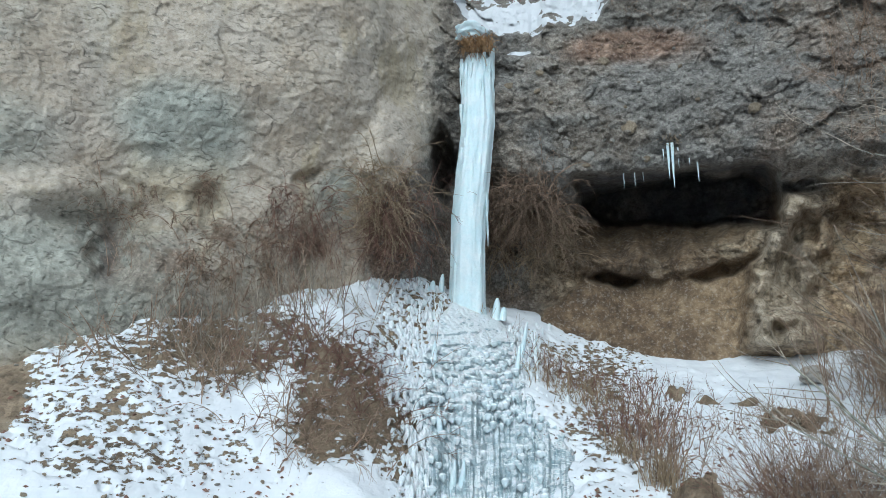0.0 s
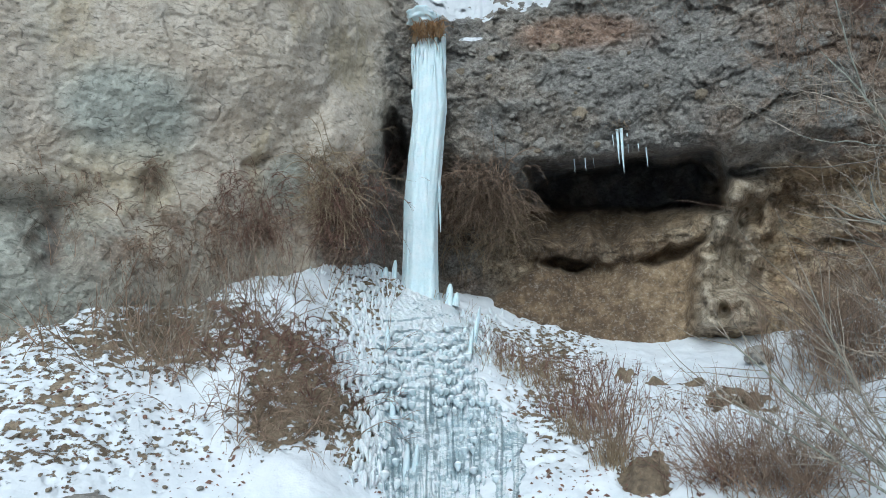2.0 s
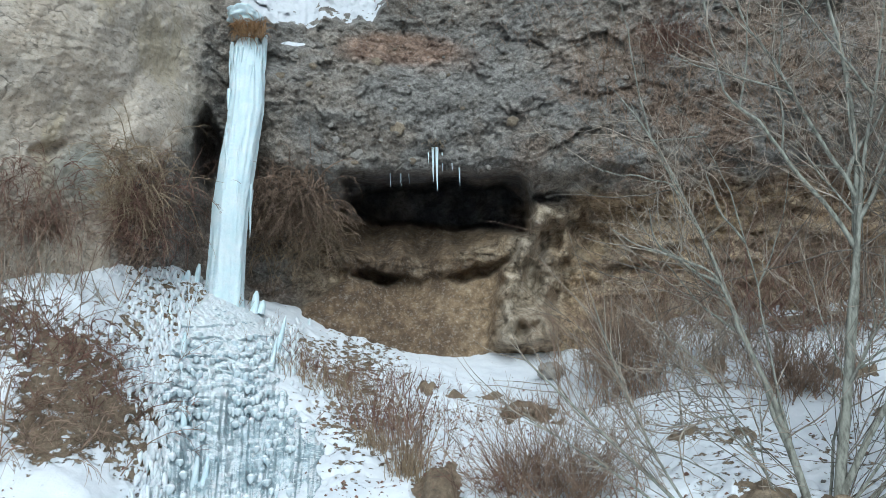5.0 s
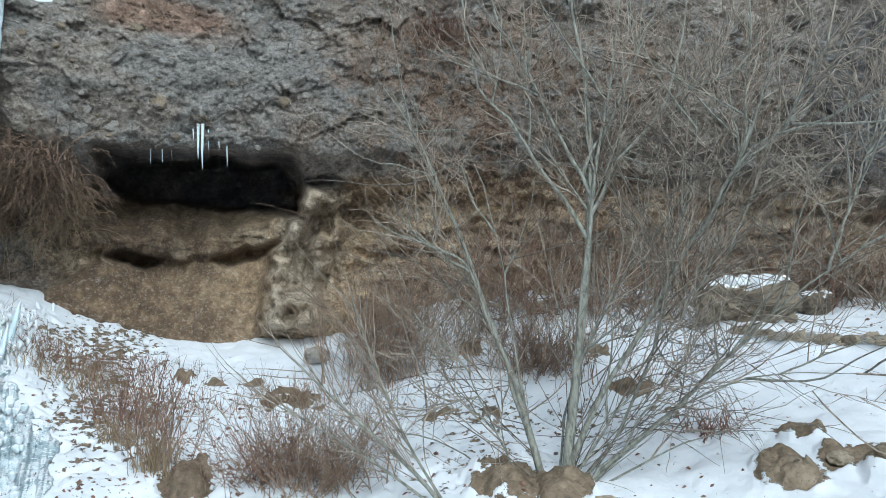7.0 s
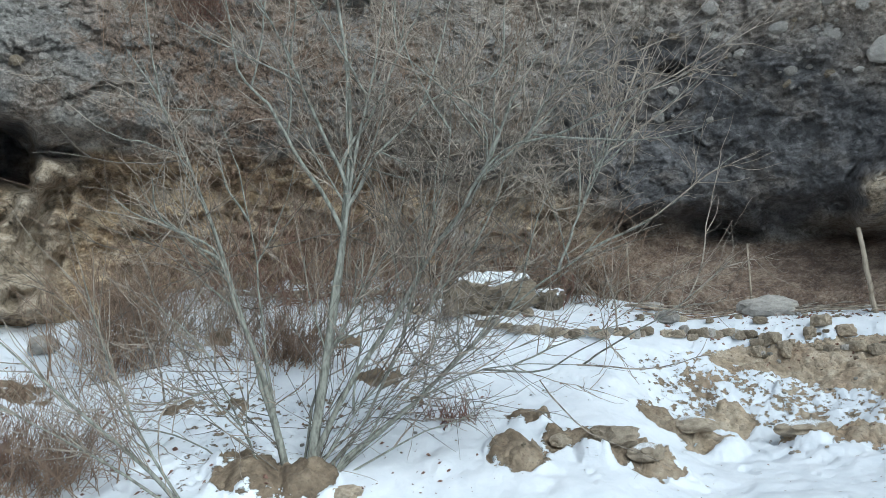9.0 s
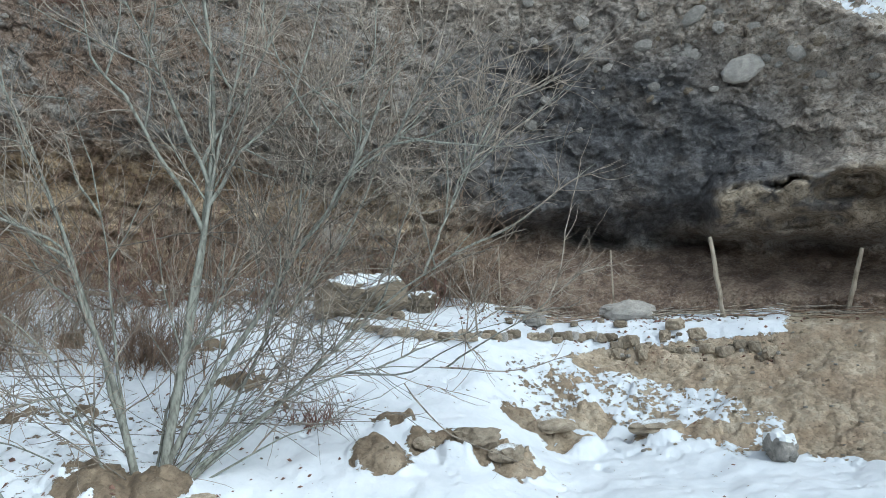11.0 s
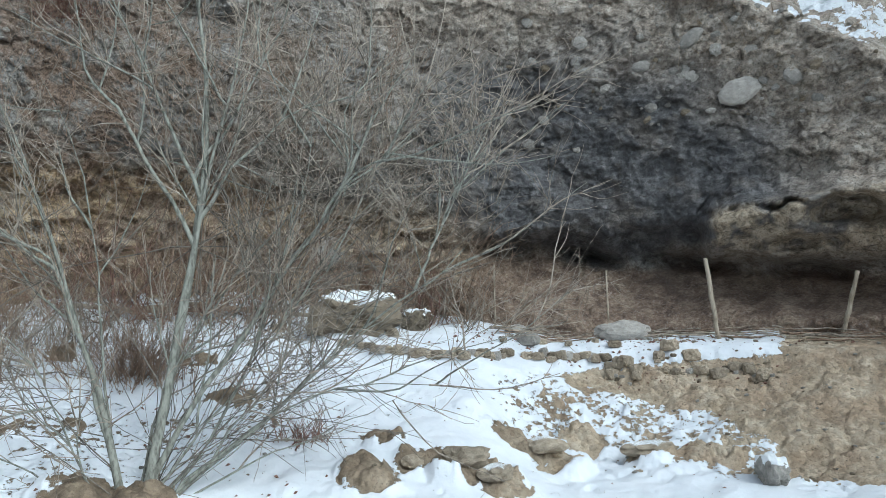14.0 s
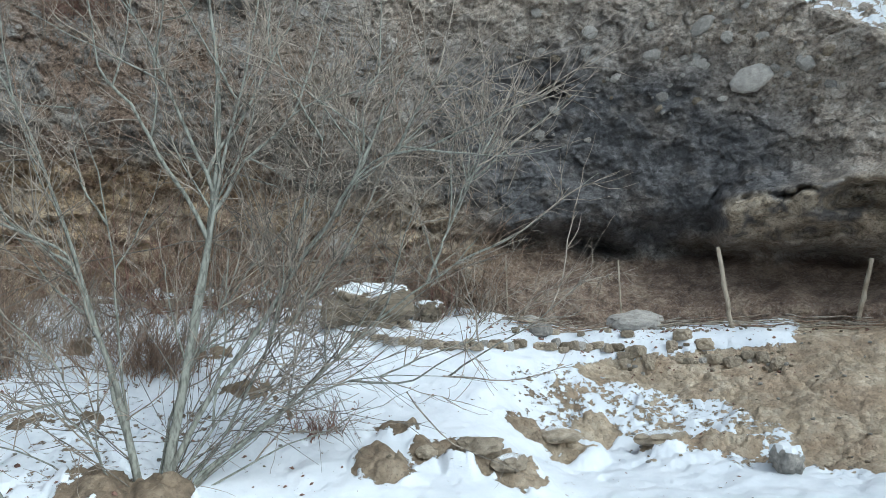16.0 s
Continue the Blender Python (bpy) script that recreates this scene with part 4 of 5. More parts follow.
def cascade():
    """The mound of ice below the column, with rows of frozen knobs and hanging frozen grass."""
    na, ne = 300, 300
    aa, ee = np.meshgrid(np.linspace(-5.0, 11.0, na), np.linspace(-0.155, 0.112, ne), indexing="ij")
    a, e = aa.ravel(), ee.ravel()
    mid = 2.1 + 1.7 * ss(0.02, -0.08, e)
    half = np.interp(e, (-0.17, -0.06, 0.0, 0.05, 0.09, 0.11), (6.2, 6.0, 4.6, 4.0, 3.2, 2.0))
    edge = fbm(np.stack([a, e * 50, 0 * a], -1), 3, 111)
    body = 1 - ss(0.78, 1.05, np.abs(a - mid) / half + 0.20 * edge)
    r = ground_reach(a, e)
    p = polar(a, r, r * e)
    f1, f2, rnd = cells(p * np.array([6.2, 6.2, 8.5]) + 0.3 * fbm(p * 4, 2, 7)[:, None], 113)
    g1, g2, rnd2 = cells(p * np.array([17, 17, 11.0]), 117)
    low = ss(0.03, -0.03, e)
    bulge = 0.16 + 0.30 * np.maximum(0, 0.6 - f1) * (rnd > 0.35) * ss(0.07, 0.045, e) * (1 - 0.75 * low) + 0.06 * np.maximum(0, 0.55 - g1) * (rnd2 > 0.4) + 0.07 * fbm(p * 2.2, 3, 119)
    tier = e * 58 + 0.9 * fbm(p * 1.6, 2, 127)
    tf = tier - np.floor(tier)
    bulge = bulge + 0.06 * (ss(0.0, 0.25, tf) - tf) * ss(-0.03, 0.0, e) * ss(0.085, 0.065, e) * (0.5 + f1)
    bulge = bulge + low * (0.14 * fbm(np.stack([a * 2.6, e * 8, 0 * a], -1), 4, 121) + 0.16 * np.exp(-((a - 2.0) / 0.8) ** 2))
    rr = r - bulge * body + 0.5 * (1 - body)
    p = polar(a, rr, rr * e)
    foot = at(2.0, -0.14, 7.5)
    o = np.array(foot)
    m = thing("frozen_cascade", "frozen mound of knobbly grey-blue ice below the icefall", "ice", foot)
    child("ice_mound", mesh_from("ice_mound", p - o, grid_faces(na, ne), CASCADE, (("flow", low * (1 - 0.8 * np.exp(-((a - 2.0 + 6 * e) / 0.9) ** 2))),)), m)
    rng = np.random.default_rng(23)
    sa = np.concatenate([rng.normal(-1.6, 1.6, 620), rng.normal(-1.1, 1.0, 520), rng.normal(5.6, 0.9, 220)])
    se = np.concatenate([rng.uniform(0.0, 0.145, 620), rng.uniform(-0.13, 0.01, 520), rng.uniform(-0.03, 0.08, 220)])
    keep = (sa < 1.2 - 1.0 * (se > 0.05)) | (sa > 3.6)
    sa, se = sa[keep], se[keep]
    sr = ground_reach(sa, se) - rng.uniform(0.0, 0.12, len(sa))
    v, f = drops(rng, polar(sa, sr, sr * se), 0.04, 0.16, 0.024)
    child("frozen_grass", mesh_from("frozen_grass", v - o, f, FROST), m, "white frozen grass clumps hanging on the ice", "stuff")
    ka, ke = rng.uniform(-1.6, 7.5, 460), np.where(rng.uniform(0, 1, 460) < 0.88, rng.uniform(-0.04, 0.058, 460), rng.uniform(-0.14, -0.02, 460))
    row = np.round((ke + 0.006 * np.sin(ka * 2.1)) * 62) / 62 - 0.006 * np.sin(ka * 2.1)
    ke = np.where(ke > -0.03, 0.75 * row + 0.25 * ke, ke)
    ok = np.abs(ka - 2.1 - 1.2 * (ke < -0.03)) < np.interp(ke, (-0.14, -0.06, 0.0, 0.05, 0.09), (4.6, 4.4, 3.5, 3.1, 2.4))
    ka, ke = ka[ok], ke[ok]
    kr = ground_reach(ka, ke) - 0.20 - rng.uniform(0.0, 0.06, len(ka))
    v, f = drops(rng, polar(ka, kr, kr * ke), 0.05, 0.095, 0.036)
    child("ice_knob_field", mesh_from("ice_knob_field", v - o, f, KNOB), m, "rows of rounded frozen knobs", "stuff")
    for la, le, ln, tilt in ((-0.7, 0.035, 0.34, 0.05), (5.2, 0.02, 0.45, 0.16), (5.6, 0.045, 0.5, 0.2), (-0.2, -0.06, 0.4, -0.05), (0.6, -0.115, 0.3, 0.1), (1.2, -0.12, 0.34, 0.12)):
        b = np.array(at(la, le - 0.01, float(ground_reach(np.array([la]), np.array([le]))[0]) - 0.16))
        path = b + np.linspace(0, 1, 5)[:, None] * np.array([tilt, 0.02, 1.0])[None] * ln
        v, f = tubes(path[None], np.array([[0.035, 0.034, 0.03, 0.024, 0.006]]), 8)
        child("ice_pillar", mesh_from("ice_pillar", v - o, f, ICE), m)


KNOB = ice_material("pale_ice", (0.56, 0.65, 0.69), 0.4, 0.3, 0.6, frost=0.9)
FROST = ice_material("white_frost", (0.78, 0.82, 0.85), 0.6)
cascade()
for la, le, ln, wd in ((3.85, 0.088, 0.30, 0.055), (4.35, 0.088, 0.18, 0.05), (-0.9, 0.115, 0.26, 0.05), (-0.2, 0.12, 0.30, 0.04), (-1.3, 0.118, 0.2, 0.04)):
    b = at(la, le, 10.35)
    path = np.linspace(0, 1, 6)[:, None] * np.array([0.03, 0.0, ln])[None]
    v, f = tubes(path[None], wd * np.array([[1.1, 1.0, 0.95, 0.9, 0.75, 0.3]]), 9)
    st = thing("ice_stump", "short rounded stump of white ice beside the icefall", "ice", b, "ice stumps")
    child("stump", mesh_from("stump", v, f, ICE), st)


def icicle(a, e, length, width):
    b = on_cliff(a, e, 0.02)
    s = np.linspace(0, 1, 7)
    rng = np.random.default_rng(int(a * 100))
    path = np.stack([0.004 * rng.normal(size=7) * s, 0.004 * rng.normal(size=7) * s - 0.03 * s, -s * length], -1)
    v, f = tubes(path[None], 0.72 * width * np.array([[1.2, 1.0, 0.85, 0.8, 0.55, 0.4, 0.08]]), 8)
    t = thing("icicle", "white icicle hanging from the roof of the cave mouth", "icicle", b, "icicles at the cave mouth")
    child("shaft", mesh_from("shaft", v, f, ICE), t)


for a, e, length, width in ((16.75, 0.312, 0.52, 0.028), (17.05, 0.312, 0.66, 0.032), (17.45, 0.305, 0.30, 0.014), (18.75, 0.284, 0.30, 0.016), (13.5, 0.276, 0.22, 0.014), (14.3, 0.276, 0.2, 0.012), (14.9, 0.276, 0.16, 0.01), (18.2, 0.29, 0.12, 0.01), (16.4, 0.305, 0.18, 0.012)):
    icicle(a, e, length, width)


# ---- stones ----
TANSTONE = stone_material("tan_stone", (0.25, 0.20, 0.14), (0.52, 0.44, 0.335))


def stone_mesh(name, seed, material, snow=0.0, flat=0.75, rough=0.26, box=1.0):
    bm = bmesh.new()
    bmesh.ops.create_icosphere(bm, subdivisions=4 if name == "boulder" else 3 if snow or rough > 0.2 else 2, radius=0.5)
    v = np.array([w.co[:] for w in bm.verts])
    f = np.array([[w.index for w in g.verts] for g in bm.faces])
    bm.free()
    n = v / np.linalg.norm(v, axis=1, keepdims=True)
    d = 1 + rough * fbm(n * 1.3 + seed * 5.1, 3, 200 + seed) + rough * 0.5 * fbm(n * 3.7 + seed, 3, 230 + seed)
    h1, h2, rn = cells(n * 1.6 + seed * 3.3, 260 + seed)
    j1, j2, rn2 = cells(n * 0.9 + seed * 1.3, 290 + seed)
    if box < 1:
        v = np.sign(n) * np.abs(n) ** box * 0.42
    v = v * (d + rough * 0.7 * (rn - 0.5) + rough * 0.9 * (rn2 - 0.5) + rough * 0.45 * facets(n * 3.2 + seed, 310 + seed))[:, None] * np.array([1, 0.85, flat])
    sn = snow * ss(0.35, 0.75, n[:, 2] + 0.45 * fbm(n * 3, 2, 270 + seed))
    v[:, 2] += 0.03 * sn
    return mesh_from(name, v, f, material, (("snow", sn),), smooth=False)


BOULDERS = [stone_mesh("boulder", 1, STONE, 1.0, 0.62, 0.34, 0.8), stone_mesh("boulder", 2, STONE, 1.0, 0.6), stone_mesh("boulder", 3, COBBLE, 0.0, 0.5, 0.18), stone_mesh("boulder", 4, GREYSTONE, 0.8, 0.55)]
CLODS = [stone_mesh("clod", 10 + n, TANSTONE, 0.55 if n % 2 else 0.25, 0.5, 0.3) for n in range(4)]
PEBBLES = [stone_mesh("stone", 20 + n, (TANSTONE, STONE, TANSTONE, COBBLE)[n], 0.25, 0.7, 0.26, 0.7) for n in range(4)]
COBBLES = [stone_mesh("cobble", 30 + n, COBBLE, 0.0, 0.7, 0.11) for n in range(3)]


def ground_spot(a, r, sink=0.0):
    return Vector(polar(np.array(float(a)), np.array(float(r)), lookup(GROUND_GRID, a, r) - sink))


def rock(me, a, r, size, height, label, name="boulder", group="boulders", turn=0.0, sink=0.25, deep=0.8):
    ob = new(name, me)
    ob.matrix_world = Matrix.LocRotScale(ground_spot(a, r) + Vector((0, 0, height * (0.5 - sink))), Euler((0, 0, radians(turn - a))), (size, size * deep, height / 0.62))
    return tagged(ob, label, name, group)


rock(BOULDERS[0], 55.4, 10.55, 1.25, 0.72, "large brown boulder with a cap of snow", turn=10)
rock(BOULDERS[1], 59.4, 11.6, 0.6, 0.36, "smaller brown boulder dusted with snow", turn=60)
rock(BOULDERS[2], 73.9, 11.75, 0.74, 0.40, "low rounded grey boulder at the fence line", turn=5)
rock(BOULDERS[2], 66.4, 12.0, 0.40, 0.16, "small flat grey rock at the fence line", turn=50)
rock(BOULDERS[3], 83.3, 8.75, 0.42, 0.34, "grey-green boulder sunk in the snow with snow on top", turn=120)
rock(CLODS[1], 75.9, 9.3, 0.62, 0.24, "flat tan slab of stone with snow on it", turn=30)
rock(BOULDERS[2], -20.9, 6.3, 0.62, 0.34, "smooth grey-green boulder at the foot of the slope", turn=20)
rock(BOULDERS[2], 25.3, 10.65, 0.5, 0.3, "pale brown rock at the foot of the pillar", turn=80)
for n, (a, r, size, h) in enumerate(((64.2, 7.75, 0.45, 0.26), (66.3, 7.7, 0.36, 0.22), (60.6, 7.7, 0.26, 0.16), (69.0, 9.0, 0.5, 0.2), (46.2, 6.75, 0.28, 0.15), (23.4, 9.3, 0.3, 0.16))):
    rock(CLODS[n % 4], a, r, size, h, "brown clod of bare earth breaking through the snow", "earth_clod", "earth clods in the snow", turn=n * 47, deep=0.9, sink=0.4)
rng = np.random.default_rng(77)
ROW_A, ROW_E = (54.2, 57.0, 61.0, 66.0, 69.5, 73.0), (0.028, 0.020, 0.010, 0.0035, 0.0, -0.002)


def by_slope(a, e):
    """Distance at which the ground is met along bearing a and slope e."""
    return float(ground_reach(np.array([a]), np.array([e]))[0])


for n in range(46):
    a = 54.6 + n * 0.40 + rng.normal(0, 0.06)
    if not 66.3 < a < 67.0:
        rock(PEBBLES[n % 4], a, by_slope(a, float(np.interp(a, ROW_A, ROW_E)) + rng.normal(0, 0.0012)), rng.uniform(0.12, 0.23), rng.uniform(0.08, 0.14), "tan stone laid in a low dry retaining row", "stone", "row of stones", turn=rng.uniform(-25, 25), sink=0.2)
EDGE_A, EDGE_E = (72.5, 74.5, 76.0, 77.8, 80.0, 82.0, 83.8), (-0.008, -0.006, 0.0, 0.004, 0.002, 0.000, -0.006)
for n in range(58):
    a = rng.uniform(72.5, 83.8)
    big = n % 4 == 0
    e = float(np.interp(a, EDGE_A, EDGE_E)) - abs(rng.normal(0, 0.007)) + 0.002
    size = rng.uniform(0.16, 0.28) if big else rng.uniform(0.06, 0.14)
    rock(PEBBLES[n % 4], a, by_slope(a, e) - 0.03, size, size * rng.uniform(0.5, 0.75), "stone sticking out of the edge of the earth bank", "stone", "stones in the bank", turn=rng.uniform(0, 360), sink=0.3)
for a, e, size in ((65.7, 0.022, 0.18), (67.4, 0.019, 0.36), (68.4, 0.020, 0.16), (70.2, 0.017, 0.15), (73.3, 0.014, 0.20), (76.9, 0.008, 0.30), (78.3, 0.007, 0.28), (80.0, 0.030, 0.20), (58.0, 0.036, 0.2), (50.0, 0.038, 0.22), (47.5, 0.03, 0.16), (77.0, 0.036, 0.30), (75.0, 0.033, 0.2), (72.0, 0.018, 0.12)):
    rock(PEBBLES[int(a) % 4], a, by_slope(a, e), size, size * 0.55, "loose stone lying on the snow", "stone", "loose stones", turn=a * 37, sink=0.15)


GRIT = [stone_mesh("stone", 50 + n, (TANSTONE, GREYSTONE, STONE)[n % 3], 0.0, 0.6, 0.22, 0.7) for n in range(6)]


def ground_stone(a, r, size, turn, n):
    ob = new("stone", GRIT[n % 6])
    ob.parent = ground
    ob.matrix_world = Matrix.LocRotScale(ground_spot(a, r) + Vector((0, 0, 0.18 * size)), Euler((0.3 * math.sin(n), 0.3 * math.cos(n * 1.7), turn)), (size, size * 0.8, size * 0.8))


for n in range(300):
    if n < 120:
        a, r, size = rng.uniform(-29, -11), rng.uniform(6.3, 8.3), rng.uniform(0.03, 0.075)
    elif n < 240:
        a, r, size = rng.uniform(72, 93), rng.uniform(8.6, 11.2), rng.uniform(0.03, 0.10) ** 1.15
    elif n < 265:
        a, r, size = rng.uniform(75, 92), 11.6 + rng.normal(0, 0.15), rng.uniform(0.04, 0.09)
    else:
        a, r, size = rng.uniform(10, 60), rng.uniform(7.2, 10.5), rng.uniform(0.03, 0.07)
    ground_stone(a, r, size, rng.uniform(0, 6.28), n)


def litter():
    """Dead leaves and crumbs of earth lying about on the snow, too many to count."""
    g = np.random.default_rng(97)
    spots = ((900, -29, -10, 6.2, 8.6), (1300, 6, 24, 7.0, 10.8), (1000, 20, 58, 6.2, 10.8), (160, 58, 84, 6.6, 10.6), (350, -4, 12, 6.6, 9.8), (500, 62, 84, 10.6, 11.5), (900, 62, 90, 11.4, 12.0))
    a = np.concatenate([g.uniform(s[1], s[2], s[0]) for s in spots])
    r = np.concatenate([g.uniform(s[3], s[4], s[0]) for s in spots])
    keep = fbm(polar(a, r, 0 * a) * 1.3, 3, 131) + g.normal(0, 0.25, len(a)) > 0.0
    a, r = a[keep], r[keep]
    c = polar(a, r, lookup(GROUND_GRID, a, r) + 0.006)
    n = len(c)
    size = 0.007 + 0.034 * g.uniform(0, 1, n) ** 2.8
    spin = g.uniform(0, 6.28, n)
    u = np.stack([np.cos(spin), np.sin(spin), g.normal(0, 0.3, n)], -1) * size[:, None]
    w = np.stack([-np.sin(spin), np.cos(spin), g.normal(0, 0.3, n)], -1) * (size * g.uniform(0.35, 0.8, n))[:, None]
    up = np.array([0, 0, 1.0]) * (size * g.uniform(0.3, 0.7, n))[:, None]
    v = np.stack([c + u, c + w, c - u * 0.8, c - w, c + up, c - up * 0.5], 1).reshape(-1, 3)
    tri = np.array([(0, 1, 4), (1, 2, 4), (2, 3, 4), (3, 0, 4), (1, 0, 5), (2, 1, 5), (3, 2, 5), (0, 3, 5)])
    f = (np.arange(n)[:, None, None] * 6 + tri[None]).reshape(-1, 3)
    tagged(new("leaf_litter", mesh_from("leaf_litter", v, f, REDDISH, smooth=False)), "dark dead leaves and crumbs of earth scattered on snow", "leaf litter", kind="stuff")


litter()


def cliff_stone(a, e, wide, tall, turn, me, out=0.005):
    ob = new("stone", me)
    ob.parent = cliff
    ob.matrix_world = Matrix.LocRotScale(on_cliff(a, e, out), Euler((radians(90), radians(turn), radians(-a)), "XYZ"), (wide, tall / 0.7, 0.35 * wide + 0.05))


for n, (a, e, wide, tall, turn) in enumerate(((71.4, 0.410, 0.27, 0.19, 10), (79.2, 0.397, 0.44, 0.2, -38), (75.7, 0.369, 0.3, 0.16, -8), (78.9, 0.351, 0.33, 0.22, 5), (82.1, 0.321, 0.62, 0.36, -15), (80.2, 0.302, 0.16, 0.08, 0), (67.6, 0.444, 0.2, 0.14, 20), (52.9, 0.146, 0.5, 0.42, 0), (85.5, 0.33, 0.3, 0.2, 40), (83.0, 0.37, 0.22, 0.14, -20))):
    cliff_stone(a, e, wide, tall, turn, COBBLES[n % 3], 0.05)
SET = [stone_mesh("stone", 60 + n, (STONE, GREYSTONE, GREYSTONE, GREYSTONE, STONE, GREYSTONE)[n], 0.0, 0.7, 0.3) for n in range(6)]
for n in range(170):
    if n < 110:
        a, e = rng.uniform(66, 94), rng.uniform(0.27, 0.47)
    else:
        a, e = rng.uniform(4, 32), rng.uniform(0.28, 0.47)
    if e < top_slope(a) + 0.02:
        w = 0.05 + 0.16 * rng.uniform(0, 1) ** 2.4
        cliff_stone(a, e, w, w * rng.uniform(0.45, 0.8), rng.uniform(-40, 40), SET[n % 6], 0.01 - 0.06 * w)


# ---- fence posts, brushwood, fallen log ----
def pole(name, label, category, pts, thick, material, group="", sides=9):
    p = np.array([list(q) for q in pts])
    s = np.linspace(0, len(p) - 1, 10)
    line = np.stack([np.interp(s, np.arange(len(p)), p[:, c]) for c in range(3)], 1)
    g = np.random.default_rng(int(abs(p[0, 0] * 100)))
    line += g.normal(0, thick * 0.12, line.shape)
    v, f = tubes(line[None], thick * np.linspace(1, 0.8, 10)[None] * g.uniform(0.9, 1.1, (1, 10)), sides)
    v = np.concatenate([v, line[:1], line[-1:]])
    me = bpy.data.meshes.new(name)
    o = p[0]
    k = len(v)
    caps = [(i, (i + 1) % sides, k - 2) for i in range(sides)] + [((i + 1) % sides + 9 * sides, i + 9 * sides, k - 1) for i in range(sides)]
    me.from_pydata([tuple(c) for c in v - o], [], [tuple(int(x) for x in q) for q in f] + caps)
    me.materials.append(material)
    ob = new(name, me)
    ob.location = Vector(o)
    return tagged(ob, label, category, group)


def post(a, r, height, thick, lean_right, label):
    b = ground_spot(a, r, 0.06)
    t = radians(a)
    tip = b + Vector((math.cos(t) * lean_right, -math.sin(t) * lean_right, height + 0.06))
    pole("fence_post", label, "fence post", (b, b.lerp(tip, 0.5), tip), thick, POST, "fence posts")


post(72.8, 11.9, 0.98, 0.014, 0.0, "thin upright wooden stake behind the snow edge")
post(80.0, 11.55, 1.08, 0.036, -0.11, "rough pale wooden fence post leaning slightly")
post(87.1, 11.95, 0.84, 0.034, 0.26, "short weathered wooden fence post leaning outward")
post(64.9, 12.1, 0.92, 0.014, 0.0, "thin upright wooden stake among the twigs")
pole("stick", "long bare stick lying down the earth bank", "stick", (ground_spot(89.2, 12.0, -0.08), ground_spot(90.5, 11.2, -0.06), ground_spot(91.5, 10.75, -0.05)), 0.013, POST)
pole("fallen_log", "thin pale fallen trunk lying on the snow below the cliff", "log", [ground_spot(a, r, -0.08) for a, r in ((40.0, 11.3), (44.0, 11.5), (49.0, 11.4), (53.0, 11.2))], 0.035, POST)
pole("fallen_log", "thin pale fallen trunk lying among brushwood", "log", [ground_spot(a, r, -0.12) for a, r in ((36.0, 11.0), (41.0, 11.2), (47.0, 11.3))], 0.03, POST)


def brushwood():
    o = ground_spot(75, 11.8)
    pile = thing("brushwood", "row of dry branches laid along the terrace edge", "brushwood", o)
    g = np.random.default_rng(31)
    for n in range(70):
        a = g.uniform(63.5, 87.5)
        r = 11.75 + g.normal(0, 0.12)
        p0 = np.array(ground_spot(a, r, -g.uniform(0.01, 0.10)))
        along = radians(a + g.normal(0, 6))
        w = np.array([[math.cos(along), -math.sin(along), g.normal(-0.01, 0.03)]])
        line = grow(g, p0[None], w, np.array([g.uniform(0.4, 1.3)]), 7, 0.07, 0.0)
        qa, qr = np.degrees(np.arctan2(line[0, :, 0], line[0, :, 1])), np.hypot(line[0, :, 0], line[0, :, 1])
        line[0, :, 2] = lookup(GROUND_GRID, qa, qr) + g.uniform(0.01, 0.09) + 0.03 * np.linspace(0, 1, 8) * g.normal()
        v, f = tubes(line, g.uniform(0.006, 0.017) * np.linspace(1, 0.4, 8)[None], 5)
        child("branch", mesh_from("branch", v - np.array(o), f, (SHRUB, POST, TWIG)[n % 3]), pile)


brushwood()


# ---- plants ----
def plant_mesh(name, rng, start, way, height, steps, lift, wander, sub, thick, mat):
    """Stems from many starts, each with side twigs."""
    n = len(start)
    main = grow(rng, start, way, height, steps, wander, lift)
    rad = thick * rng.uniform(0.6, 1.3, (n, 1)) * np.linspace(1, 0.3, steps + 1)[None]
    parts = [tubes(main, rad)]
    if sub:
        s, w = pick(rng, main, n * sub, 0.12, 1.0)
        twig = grow(rng, s, w + rng.normal(0, 0.5, w.shape), np.repeat(height, sub)[: n * sub] * rng.uniform(0.12, 0.45, n * sub), 4, wander * 1.3, lift)
        parts.append(tubes(twig, thick * 0.55 * np.linspace(1, 0.4, 5)[None] * np.ones((n * sub, 1))))
    v, f = merge(parts)
    return v, f


